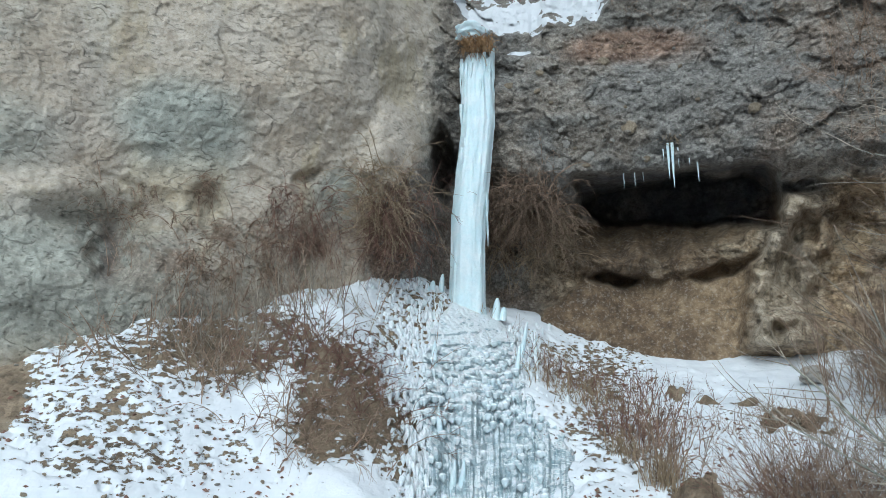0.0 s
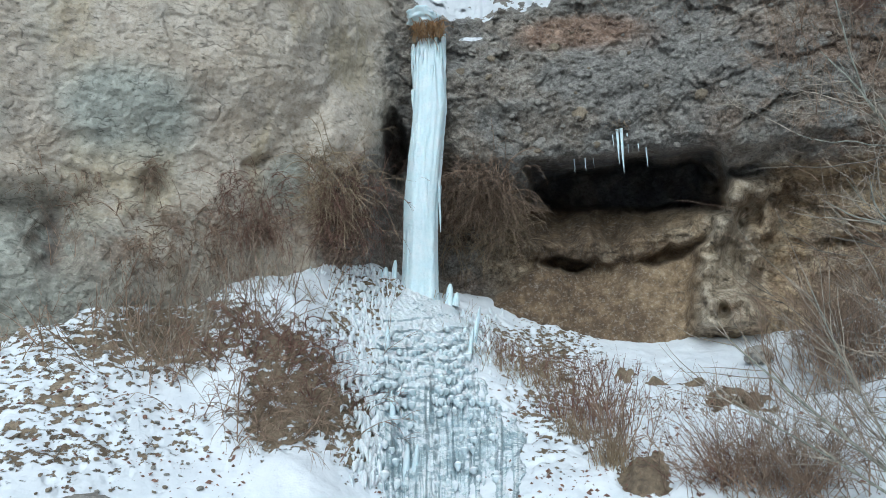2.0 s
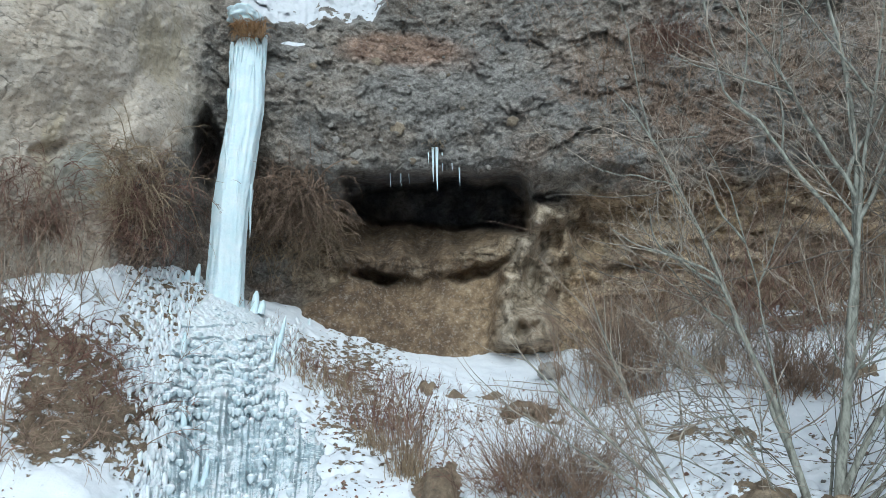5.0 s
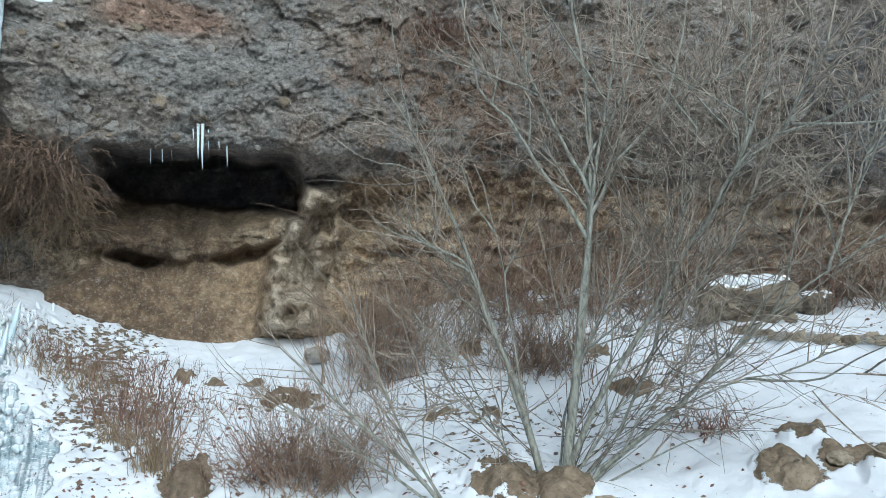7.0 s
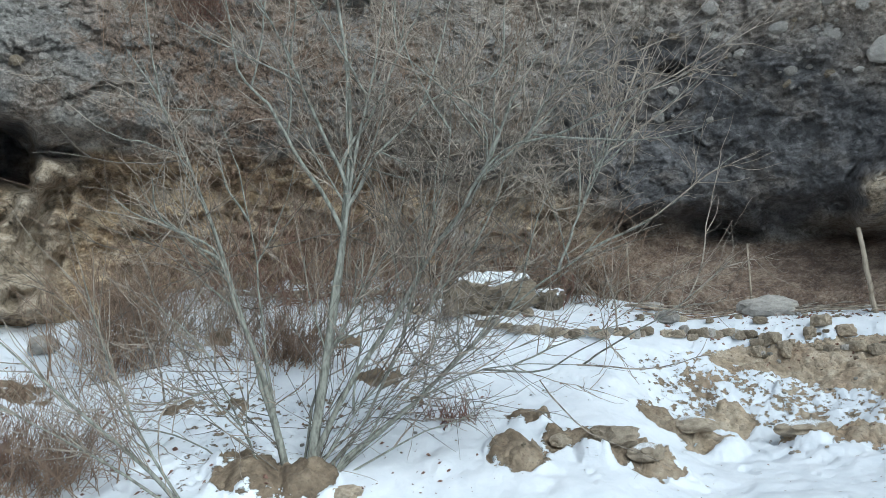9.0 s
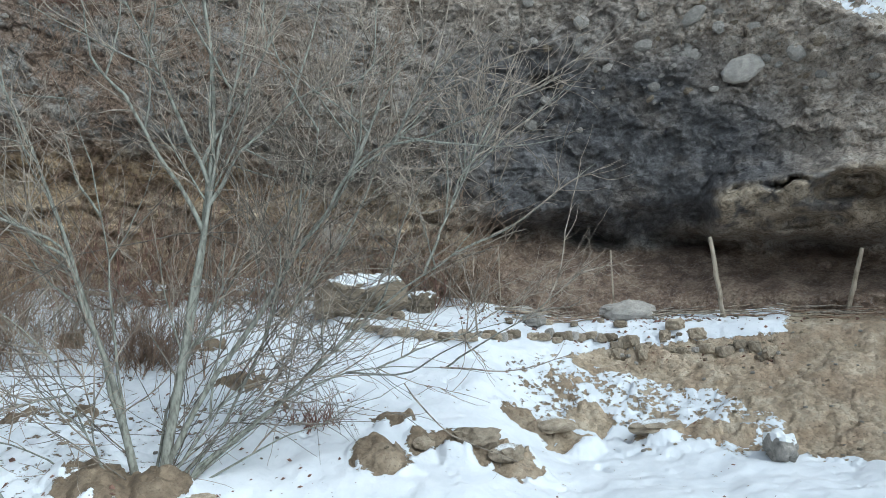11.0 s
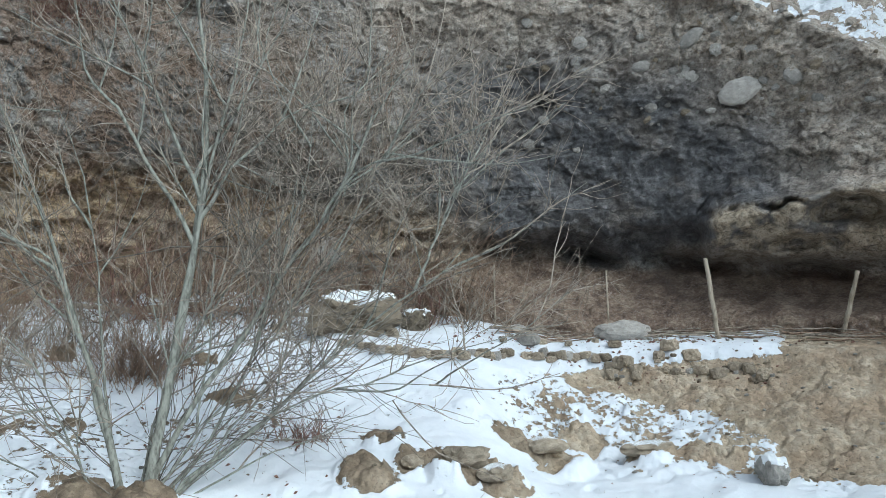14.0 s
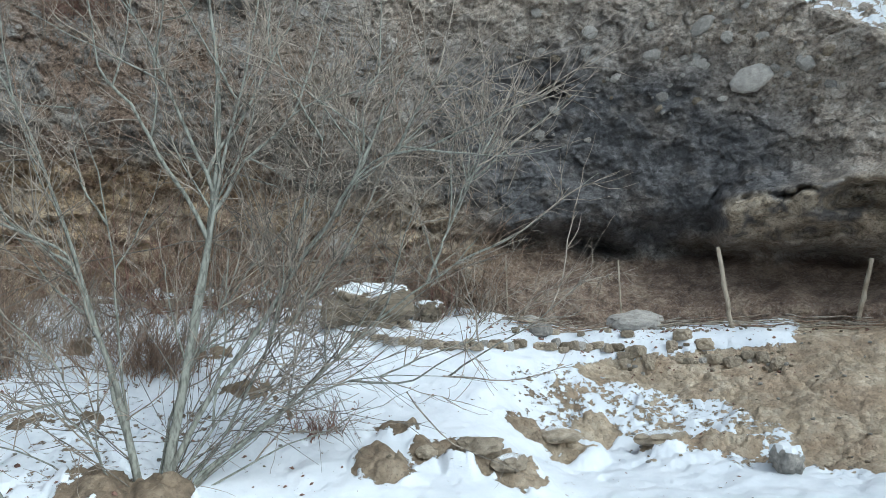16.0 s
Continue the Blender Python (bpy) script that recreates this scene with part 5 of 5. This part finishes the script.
def bush(a, r, n, height, spread, foot, label, mat, seed, lift=0.0, sub=9, thick=0.0055, wander=0.10, lean=(0, 0, 0), wide=1.0):
    rng = np.random.default_rng(seed)
    t = radians(a)
    across = np.array([math.cos(t), -math.sin(t), 0])
    off = rng.normal(0, foot, (n, 1)) * wide * across[None] + rng.normal(0, foot * 0.5, (n, 3)) * np.array([1, 1, 0])
    g = np.array(ground_spot(a, r))
    q = g + off
    qa, qr = np.degrees(np.arctan2(q[:, 0], q[:, 1])), np.hypot(q[:, 0], q[:, 1])
    off[:, 2] = lookup(GROUND_GRID, qa, qr) - g[2] - 0.03
    way = rng.normal(0, spread, (n, 3)) * np.array([1, 1, 0.4]) + np.array([0, 0, 1.0]) + np.array(lean)
    v, f = plant_mesh("twigs", rng, off, way, height * rng.uniform(0.45, 1.1, n), 6, lift, wander, sub, thick, mat)
    b = thing("bush", label, "bush", Vector(g), "leafless bushes")
    child("crown", mesh_from("crown", v, f, mat), b, kind="stuff")
    m = 7
    line = grow(rng, off[:m], way[:m], height * rng.uniform(0.7, 1.1, m), 8, wander, lift)
    for k in range(m):
        sv, sf = tubes(line[k:k + 1], thick * 1.5 * np.linspace(1, 0.3, 9)[None], 6)
        child("stem", mesh_from("stem", sv, sf, mat), b)


def hanging(a0, a1, e0, e1, n, length, label, mat, seed, out=0.55, lift=-0.22, up=0.1, sub=5, thick=0.005, forward=-0.03, name="hanging_plant", cat="hanging plant"):
    """Stems rooted in the rock that lean out from it and droop (or rise, with lift above 0)."""
    rng = np.random.default_rng(seed)
    a, e = rng.uniform(a0, a1, n), rng.uniform(e0, e1, n)
    r = lookup(CLIFF_GRID, a, e) - forward
    start = polar(a, r, r * e)
    t = np.radians(a)
    way = out * np.stack([-np.sin(t), -np.cos(t), 0 * t], -1) + rng.normal(0, 0.35, (n, 3)) + np.array([0, 0, up])
    v, f = plant_mesh("stems", rng, start, way, length * rng.uniform(0.45, 1.15, n), 6, lift, 0.09, sub, thick, mat)
    o = start.mean(0)
    b = thing(name, label, cat, Vector(o), "plants on the rock")
    child("growth", mesh_from("growth", v - o, f, mat), b, kind="stuff")
    m = 8 if sub else 0
    line = grow(rng, start[:m], way[:m], length * rng.uniform(0.8, 1.2, m), 8, 0.08, lift)
    for k in range(m):
        sv, sf = tubes(line[k:k + 1], thick * 1.4 * np.linspace(1, 0.3, 9)[None], 6)
        child("stem", mesh_from("stem", sv - o, sf, mat), b)


# bushes on the slope below the pale wall
bush(-16.6, 7.95, 60, 0.62, 0.5, 0.40, "brown-grey leafless bush on the snowy slope", SHRUB, 301, wide=1.2, sub=7)
bush(-13.8, 8.2, 50, 0.62, 0.5, 0.36, "brown-grey leafless bush under the cliff", TWIG, 302, sub=7)
bush(-8.6, 7.4, 100, 0.8, 0.75, 0.28, "dense drooping grey-brown bush on a knoll", SHRUB, 303, lift=-0.20, sub=7, wander=0.14)
bush(-6.6, 7.8, 80, 0.55, 0.8, 0.30, "dense reddish-brown bush beside the frozen cascade", REDDISH, 304, lift=-0.12, sub=7, wander=0.15)
bush(-9.6, 7.9, 70, 0.65, 0.75, 0.35, "reddish-brown bush with drooping twigs", REDDISH, 305, lift=-0.06, sub=7)
bush(-10.9, 8.6, 36, 0.55, 0.4, 0.3, "thin leafless bush standing in snow", TWIG, 306)
bush(-18.8, 8.4, 40, 0.45, 0.5, 0.35, "low leafless bush at the cliff foot", SHRUB, 307)
bush(-14.0, 8.75, 60, 0.8, 0.3, 0.7, "tall dry stems against the cliff foot", SHRUB, 308, wide=1.6)
# bushes right of the ice
bush(15.2, 7.75, 40, 0.80, 0.28, 0.10, "thin upright brown bush in the snow", SHRUB, 311, sub=6)
bush(14.6, 8.5, 24, 0.85, 0.28, 0.16, "sparse upright leafless shrub in the snow", REDDISH, 312, sub=6)
bush(12.9, 8.15, 90, 0.30, 0.14, 0.07, "tuft of tall dry straw-coloured grass", STRAW, 313, sub=1, thick=0.004)
bush(15.4, 7.6, 90, 0.36, 0.16, 0.09, "tuft of tall dry straw-coloured grass", STRAW, 314, sub=1, thick=0.004)
bush(10.3, 9.4, 220, 0.38, 0.3, 0.34, "dry yellow grass hanging over the bank", STRAW, 315, lift=-0.2, sub=1, thick=0.0045)
bush(8.9, 9.9, 130, 0.30, 0.4, 0.36, "frosted brown weeds along the bank", REDDISH, 328, sub=2, thick=0.004)
bush(13.0, 9.9, 110, 0.28, 0.4, 0.45, "low brown weeds poking through the snow", REDDISH, 329, sub=2, thick=0.004)
bush(12.3, 8.7, 60, 0.5, 0.35, 0.2, "sparse brown leafless weeds in the snow", REDDISH, 330, sub=4, thick=0.004)
bush(18.0, 9.1, 40, 0.32, 0.5, 0.3, "thin scattered twigs in the snow", SHRUB, 331, sub=3, thick=0.004)
bush(8.2, 10.1, 70, 0.26, 0.3, 0.5, "frosted dry stems at the edge of the ice", STRAW, 316, sub=1, thick=0.004)
bush(11.0, 10.0, 60, 0.26, 0.35, 0.5, "frosted dry stems on the snowy bank", SHRUB, 317, sub=2, thick=0.004)
bush(25.9, 7.25, 190, 1.0, 0.6, 0.30, "dense rounded brown bush low on the slope", SHRUB, 318, wide=1.1, thick=0.0045, sub=8)
bush(23.6, 7.45, 60, 0.6, 0.7, 0.2, "bush of fine red-brown twigs", REDDISH, 319, sub=6)
bush(23.6, 9.2, 40, 0.36, 0.5, 0.2, "low leafless shrub on bare earth", SHRUB, 320)
bush(31.0, 9.2, 110, 1.25, 0.32, 0.26, "tall dense brown leafless bush below the cliff", SHRUB, 321)
bush(29.6, 9.9, 80, 1.35, 0.36, 0.3, "tall brown leafless bush against the rock", SHRUB, 322)
bush(33.0, 9.8, 55, 1.0, 0.4, 0.3, "grey-brown leafless bush below the cliff", TWIG, 323)
bush(41.0, 9.1, 150, 0.78, 0.5, 0.24, "dark twiggy bush standing in the snow", SHRUB, 324)
bush(38.0, 10.0, 60, 0.75, 0.45, 0.4, "thin grey leafless bush on the snow", TWIG, 325)
bush(53.0, 8.0, 40, 0.36, 0.5, 0.12, "small reddish shrub poking out of the snow", REDDISH, 326, sub=5)
bush(49.0, 8.9, 16, 0.36, 0.5, 0.1, "small sparse twigs in the snow", SHRUB, 327, sub=4)
# the thicket at the foot of the cliff behind the tree
for n in range(13):
    bush(34.5 + 2.25 * n, 11.1 + 0.9 * (n > 7) + 0.25 * math.sin(n * 2.3), 28, 1.9 + 0.5 * math.sin(n * 1.7) - 0.5 * (n > 10), 0.7, 0.5, "tall dense grey-brown thicket against the cliff", (SHRUB, SHRUB, REDDISH, SHRUB)[n % 4], 340 + n, sub=8, thick=0.0075, wander=0.2)
bush(63.0, 11.8, 26, 1.7, 0.8, 0.3, "pale arching leafless twigs beside the boulder", TWIG, 355, sub=7, thick=0.0075, wander=0.2, lean=(0.4, -0.2, 0))
bush(60.0, 12.0, 24, 1.9, 0.8, 0.3, "tall arching brown twigs against the dark wall", SHRUB, 356, sub=7, thick=0.0075, wander=0.2, lean=(0.3, -0.1, 0))
# plants rooted in the rock
hanging(-6.6, -2.6, 0.20, 0.29, 150, 0.75, "dry straw-brown plants hanging down the buttress", STRAW, 361, forward=0.1, thick=0.006)
hanging(-5.6, -0.8, 0.17, 0.26, 170, 0.7, "tangled red-brown twigs hanging beside the cleft", REDDISH, 362, forward=0.1)
hanging(3.0, 8.6, 0.195, 0.265, 330, 0.95, "curtain of dry brown roots hanging beside the icefall", SHRUB, 363, out=0.8, forward=0.25, thick=0.007)
hanging(4.0, 9.2, 0.16, 0.23, 170, 0.75, "curtain of dry straw stems hanging beside the icefall", STRAW, 364, out=0.6, forward=0.35, thick=0.007)
hanging(-13.0, -8.0, 0.17, 0.26, 150, 0.5, "reddish dry plants growing in cracks of the pale wall", REDDISH, 365)
hanging(-20.0, -9.0, 0.13, 0.21, 260, 0.5, "dry brown plants on the lower pale wall", SHRUB, 366)
hanging(-26.5, -21.0, 0.20, 0.25, 70, 0.32, "dry plants along a ledge of the pale wall", SHRUB, 367)
hanging(-18.2, -16.8, 0.235, 0.265, 50, 0.32, "dry plant clump in a hollow of the pale wall", SHRUB, 368)
hanging(33.0, 37.0, 0.415, 0.45, 160, 0.6, "dark overhanging bush in a notch of the cliff", REDDISH, 369, out=0.6, lift=-0.05)
hanging(28.0, 44.0, 0.20, 0.42, 260, 0.9, "brown twigs growing out of the cliff face", SHRUB, 370, out=0.35, lift=0.06, up=0.5, sub=7)
hanging(42.0, 60.0, 0.18, 0.42, 320, 0.95, "grey-brown twigs growing out of the cliff face", SHRUB, 371, out=0.35, lift=0.06, up=0.5, sub=7)
hanging(54.0, 65.5, 0.13, 0.28, 120, 1.2, "pale curved twigs at the edge of the sooty wall", TWIG, 372, out=0.6, lift=0.03, up=0.4, sub=4, thick=0.0075)
hanging(1.5, 3.9, 0.455, 0.476, 320, 0.26, "tuft of orange-brown dry grass at the lip of the icefall", DRYGRASS, 373, out=0.9, lift=-0.3, sub=0, thick=0.007, forward=0.22, name="grass_tuft", cat="grass")
hanging(16.3, 17.6, 0.308, 0.326, 60, 0.16, "mossy ochre tuft above the icicles", STRAW, 374, out=0.8, lift=-0.25, sub=0, thick=0.005, name="grass_tuft", cat="grass")
hanging(1.0, 12.0, 0.525, 0.60, 260, 0.7, "brown leafless shrubs above the cliff lip", REDDISH, 375, out=0.2, lift=0.05, up=0.9, sub=6)
hanging(12.0, 30.0, 0.44, 0.56, 160, 0.45, "sparse dry plants on the upper cliff", SHRUB, 376, sub=4)
hanging(76.0, 94.0, 0.36, 0.50, 150, 0.25, "dry grass tufts on the snowy upper slope", STRAW, 377, sub=2, lift=0.0, up=0.4)


# ---- tree in front ----
def front_tree():
    rng = np.random.default_rng(5)
    base = ground_spot(42.6, 6.9, 0.05)
    o = np.array(base)
    tree = thing("tree", "leafless grey-green young tree with many stems from one base", "tree", base)
    lines = []

    def limb(thick, *pts):
        dep = rng.uniform(-0.7, 0.9) * (len(lines) > 0)
        joint, reach = None, 7.1
        if pts[0][1] > -0.1:
            near = np.concatenate(lines)
            ray = np.array(at(pts[0][0], pts[0][1], 7.1))
            way = near / np.linalg.norm(near, axis=1)[:, None]
            joint = near[np.argmax(way @ (ray / np.linalg.norm(ray)))]
            reach = float(np.hypot(joint[0], joint[1]))
        p = np.array([at(a, e, reach + dep * (i / len(pts)) ** 1.2) for i, (a, e) in enumerate(pts)])
        if joint is not None:
            p[0] = joint
        s = np.linspace(0, len(p) - 1, 18)
        line = np.stack([np.interp(s, np.arange(len(p)), p[:, c]) for c in range(3)], 1)
        line[1:-1] = (line[:-2] + 2 * line[1:-1] + line[2:]) / 4
        line[1:] += np.cumsum(rng.normal(0, 0.006 if thick > 0.03 else 0.014, (17, 3)), axis=0)
        wear = rng.uniform(0.9, 1.12, 18)
        v, f = tubes(line[None], thick * 0.72 * wear[None] * np.interp(np.linspace(0, 1, 18), (0, 0.08, 0.4, 1), (1.25, 1.0, 0.62, 0.14))[None], 9)
        child("trunk" if thick > 0.045 else "limb", mesh_from("limb", v - o, f, BARK), tree)
        lines.append(line)

    limb(0.062, (43.2, -0.185), (43.5, -0.15), (44.2, -0.076), (45.2, 0.047), (45.9, 0.137), (46.4, 0.234), (46.4, 0.323), (46.1, 0.399), (45.5, 0.461), (45.3, 0.508), (45.1, 0.56))
    limb(0.038, (43.5, -0.08), (45.1, 0.061), (46.3, 0.175), (47.0, 0.263), (48.2, 0.345), (49.3, 0.428), (49.8, 0.520))
    limb(0.040, (42.3, -0.16), (40.6, -0.041), (39.0, 0.029), (37.9, 0.099), (35.9, 0.198), (34.6, 0.269), (33.0, 0.319), (31.1, 0.368))
    limb(0.030, (42.2, -0.15), (39.8, -0.020), (38.3, 0.050), (37.4, 0.113), (35.1, 0.141), (33.6, 0.155))
    limb(0.026, (45.5, 0.161), (43.1, 0.242), (41.1, 0.309), (38.6, 0.353), (38.1, 0.421), (37.6, 0.50))
    limb(0.036, (43.0, -0.16), (46.1, -0.036), (49.8, 0.045), (52.8, 0.143), (55.3, 0.191), (57.1, 0.254), (58.9, 0.333), (59.4, 0.384))
    limb(0.024, (52.8, 0.136), (54.5, 0.170), (57.1, 0.233), (59.9, 0.255), (62.3, 0.290))
    limb(0.030, (43.0, -0.17), (48.5, -0.092), (53.3, -0.018), (56.6, 0.028), (60.5, 0.09), (63.6, 0.13), (65.4, 0.165))
    limb(0.018, (43.2, -0.17), (46.1, -0.118), (51.3, -0.052), (56.1, -0.019), (61.1, -0.014), (65.5, -0.022))
    limb(0.024, (47.2, 0.182), (50.1, 0.261), (53.1, 0.311), (56.5, 0.359))
    limb(0.022, (45.9, 0.212), (44.0, 0.309), (42.3, 0.384), (40.7, 0.445), (40.0, 0.52))
    limb(0.022, (46.6, 0.234), (48.1, 0.307), (50.7, 0.396), (52.1, 0.449), (53.0, 0.53))
    limb(0.016, (37.5, 0.113), (34.3, 0.162), (32.4, 0.182))
    limb(0.014, (35.5, 0.219), (34.6, 0.255), (30.4, 0.275), (28.4, 0.285))
    limb(0.018, (60.7, 0.095), (62.6, 0.165), (64.4, 0.235), (65.6, 0.25))
    limb(0.020, (54.5, 0.170), (56.6, 0.226), (56.5, 0.329), (59.5, 0.399))
    limb(0.022, (42.6, -0.18), (47.0, -0.10), (50.5, 0.01), (52.0, 0.10), (54.0, 0.22), (54.5, 0.35))
    limb(0.016, (42.0, -0.18), (39.0, -0.10), (36.5, 0.0), (33.0, 0.06))
    limb(0.016, (42.6, -0.18), (49.0, -0.12), (55.0, -0.07), (60.0, -0.03))
    limb(0.018, (42.8, -0.18), (50.0, -0.07), (57.0, 0.03), (61.5, 0.09))
    limb(0.018, (42.5, -0.18), (48.0, -0.05), (53.0, 0.06), (58.0, 0.15))
    limb(0.016, (42.0, -0.18), (37.0, -0.10), (31.0, -0.06), (26.5, -0.04))
    limb(0.018, (42.4, -0.18), (44.5, -0.02), (49.0, 0.12), (51.5, 0.24), (52.0, 0.36))
    limb(0.018, (42.2, -0.18), (41.0, 0.0), (40.2, 0.14), (38.5, 0.26), (35.5, 0.36))
    lines = np.array(lines)
    s, w = pick(rng, lines, 105, 0.25, 0.9)
    side = grow(rng, s, w + rng.normal(0, 0.42, w.shape), rng.uniform(0.6, 1.6, 105), 17, 0.06, 0.018)
    side = side[np.degrees(np.arctan2(side[:, :, 0], side[:, :, 1])).min(1) > 29.5]
    for line in side:
        v, f = tubes(line[None], 0.0105 * rng.uniform(0.7, 1.2) * np.linspace(1, 0.25, 18)[None], 6)
        child("branch", mesh_from("branch", v - o, f, BARK), tree)
    lines = np.concatenate([lines, side, side])
    # low shoots that spread over the snow from the foot of the stems
    low = []
    stems = lines[[0, 0, 0, 5, 7, 16, 20, 2, 3]]
    for i in range(130):
        right = i % 5 > 0
        stem = stems[rng.integers(0, 7) if right else rng.choice([0, 1, 7, 8])]
        p0 = stem[rng.integers(1, 13)]
        r0 = float(np.hypot(p0[0], p0[1]))
        end = at(rng.uniform(45.5, 66) if right else rng.uniform(25, 38), rng.uniform(-0.10, 0.34), r0 + rng.uniform(-0.5, 0.4))
        k = np.linspace(0, 1, 10)[:, None]
        p = p0 + (np.array(end) - p0) * k * rng.uniform(0.6, 1.05)
        p[:, 2] += rng.uniform(-0.12, 0.12) * np.sin(np.pi * k[:, 0])
        p[1:] += np.cumsum(rng.normal(0, 0.014, (9, 3)), axis=0)
        v, f = tubes(p[None], 0.0058 * rng.uniform(0.5, 1.25) * np.linspace(1, 0.25, 10)[None], 6)
        child("shoot", mesh_from("shoot", v - o, f, BACKLIT_TWIG), tree)
        low.append(p)
    s, w = pick(rng, np.array(low), 420, 0.2, 1.0)
    b0 = grow(rng, s, w + rng.normal(0, 0.36, w.shape) + np.array([0, 0, 0.1]), rng.uniform(0.2, 0.7, 420), 6, 0.08, 0.02)
    v0, f0 = tubes(b0, 0.0036 * np.linspace(1, 0.4, 7)[None] * np.ones((420, 1)), 4)
    child("undergrowth", mesh_from("undergrowth", v0 - o, f0, BACKLIT_TWIG), tree, kind="stuff")
    n1, n2 = 620, 2900
    s, w = pick(rng, lines, n1, 0.12, 1.0)
    ok = (np.degrees(np.arctan2(s[:, 0], s[:, 1])) > 33.5) | (rng.uniform(0, 1, n1) < 0.2)
    s, w, n1 = s[ok], w[ok], int(ok.sum())
    w1 = w + rng.normal(0, 0.62, w.shape) + np.array([0, 0, 0.1])
    b1 = grow(rng, s, w1, rng.uniform(0.25, 1.0, n1) ** 1.3 * 1.3, 8, 0.11, 0.03)
    v1, f1 = tubes(b1, 0.0068 * np.linspace(1, 0.3, 9)[None] * rng.uniform(0.5, 1.3, (n1, 1)), 4)
    child("branchwork", mesh_from("branchwork", v1 - o, f1, TWIG), tree, kind="stuff")
    s, w = pick(rng, b1, n2, 0.1, 1.0)
    b2 = grow(rng, s, w + rng.normal(0, 0.72, w.shape), rng.uniform(0.10, 0.55, n2), 5, 0.13, 0.05)
    v2, f2 = tubes(b2, 0.0036 * np.linspace(1, 0.45, 6)[None] * np.ones((n2, 1)), 3)
    child("crown", mesh_from("crown", v2 - o, f2, FINETWIG), tree, kind="stuff")


front_tree()


def side_tree():
    """A second, thinner stem whose branches reach into the view."""
    rng = np.random.default_rng(8)
    base = ground_spot(36.2, 6.6, 0.05)
    o = np.array(base)
    tree = thing("tree", "thin leafless grey sapling leaning over the snow", "tree", base)
    lines = []
    for thick, pts in ((0.022, ((36.2, -0.19), (33.5, -0.13), (30.9, -0.09), (27.3, -0.03), (23.8, 0.03))), (0.014, ((36.2, -0.19), (33.0, -0.10), (30.5, 0.0), (29.0, 0.09))), (0.014, ((36.2, -0.19), (31.0, -0.12), (26.5, -0.07), (22.5, -0.03)))):
        p = np.array([at(a, e, 6.7) for a, e in pts])
        s = np.linspace(0, len(p) - 1, 12)
        line = np.stack([np.interp(s, np.arange(len(p)), p[:, c]) for c in range(3)], 1)
        line[1:-1] = (line[:-2] + 2 * line[1:-1] + line[2:]) / 4
        v, f = tubes(line[None], thick * np.linspace(1, 0.25, 12)[None], 7)
        child("limb", mesh_from("limb", v - o, f, BARK), tree)
        lines.append(line)
    lines = np.array(lines)
    s, w = pick(rng, lines, 80, 0.2, 1.0)
    b1 = grow(rng, s, w + rng.normal(0, 0.35, w.shape), rng.uniform(0.3, 0.9, 80), 6, 0.07, 0.03)
    v, f = merge([tubes(b1, 0.005 * np.linspace(1, 0.35, 7)[None] * np.ones((80, 1)), 4)])
    child("crown", mesh_from("crown", v - o, f, TWIG), tree, kind="stuff")


side_tree()
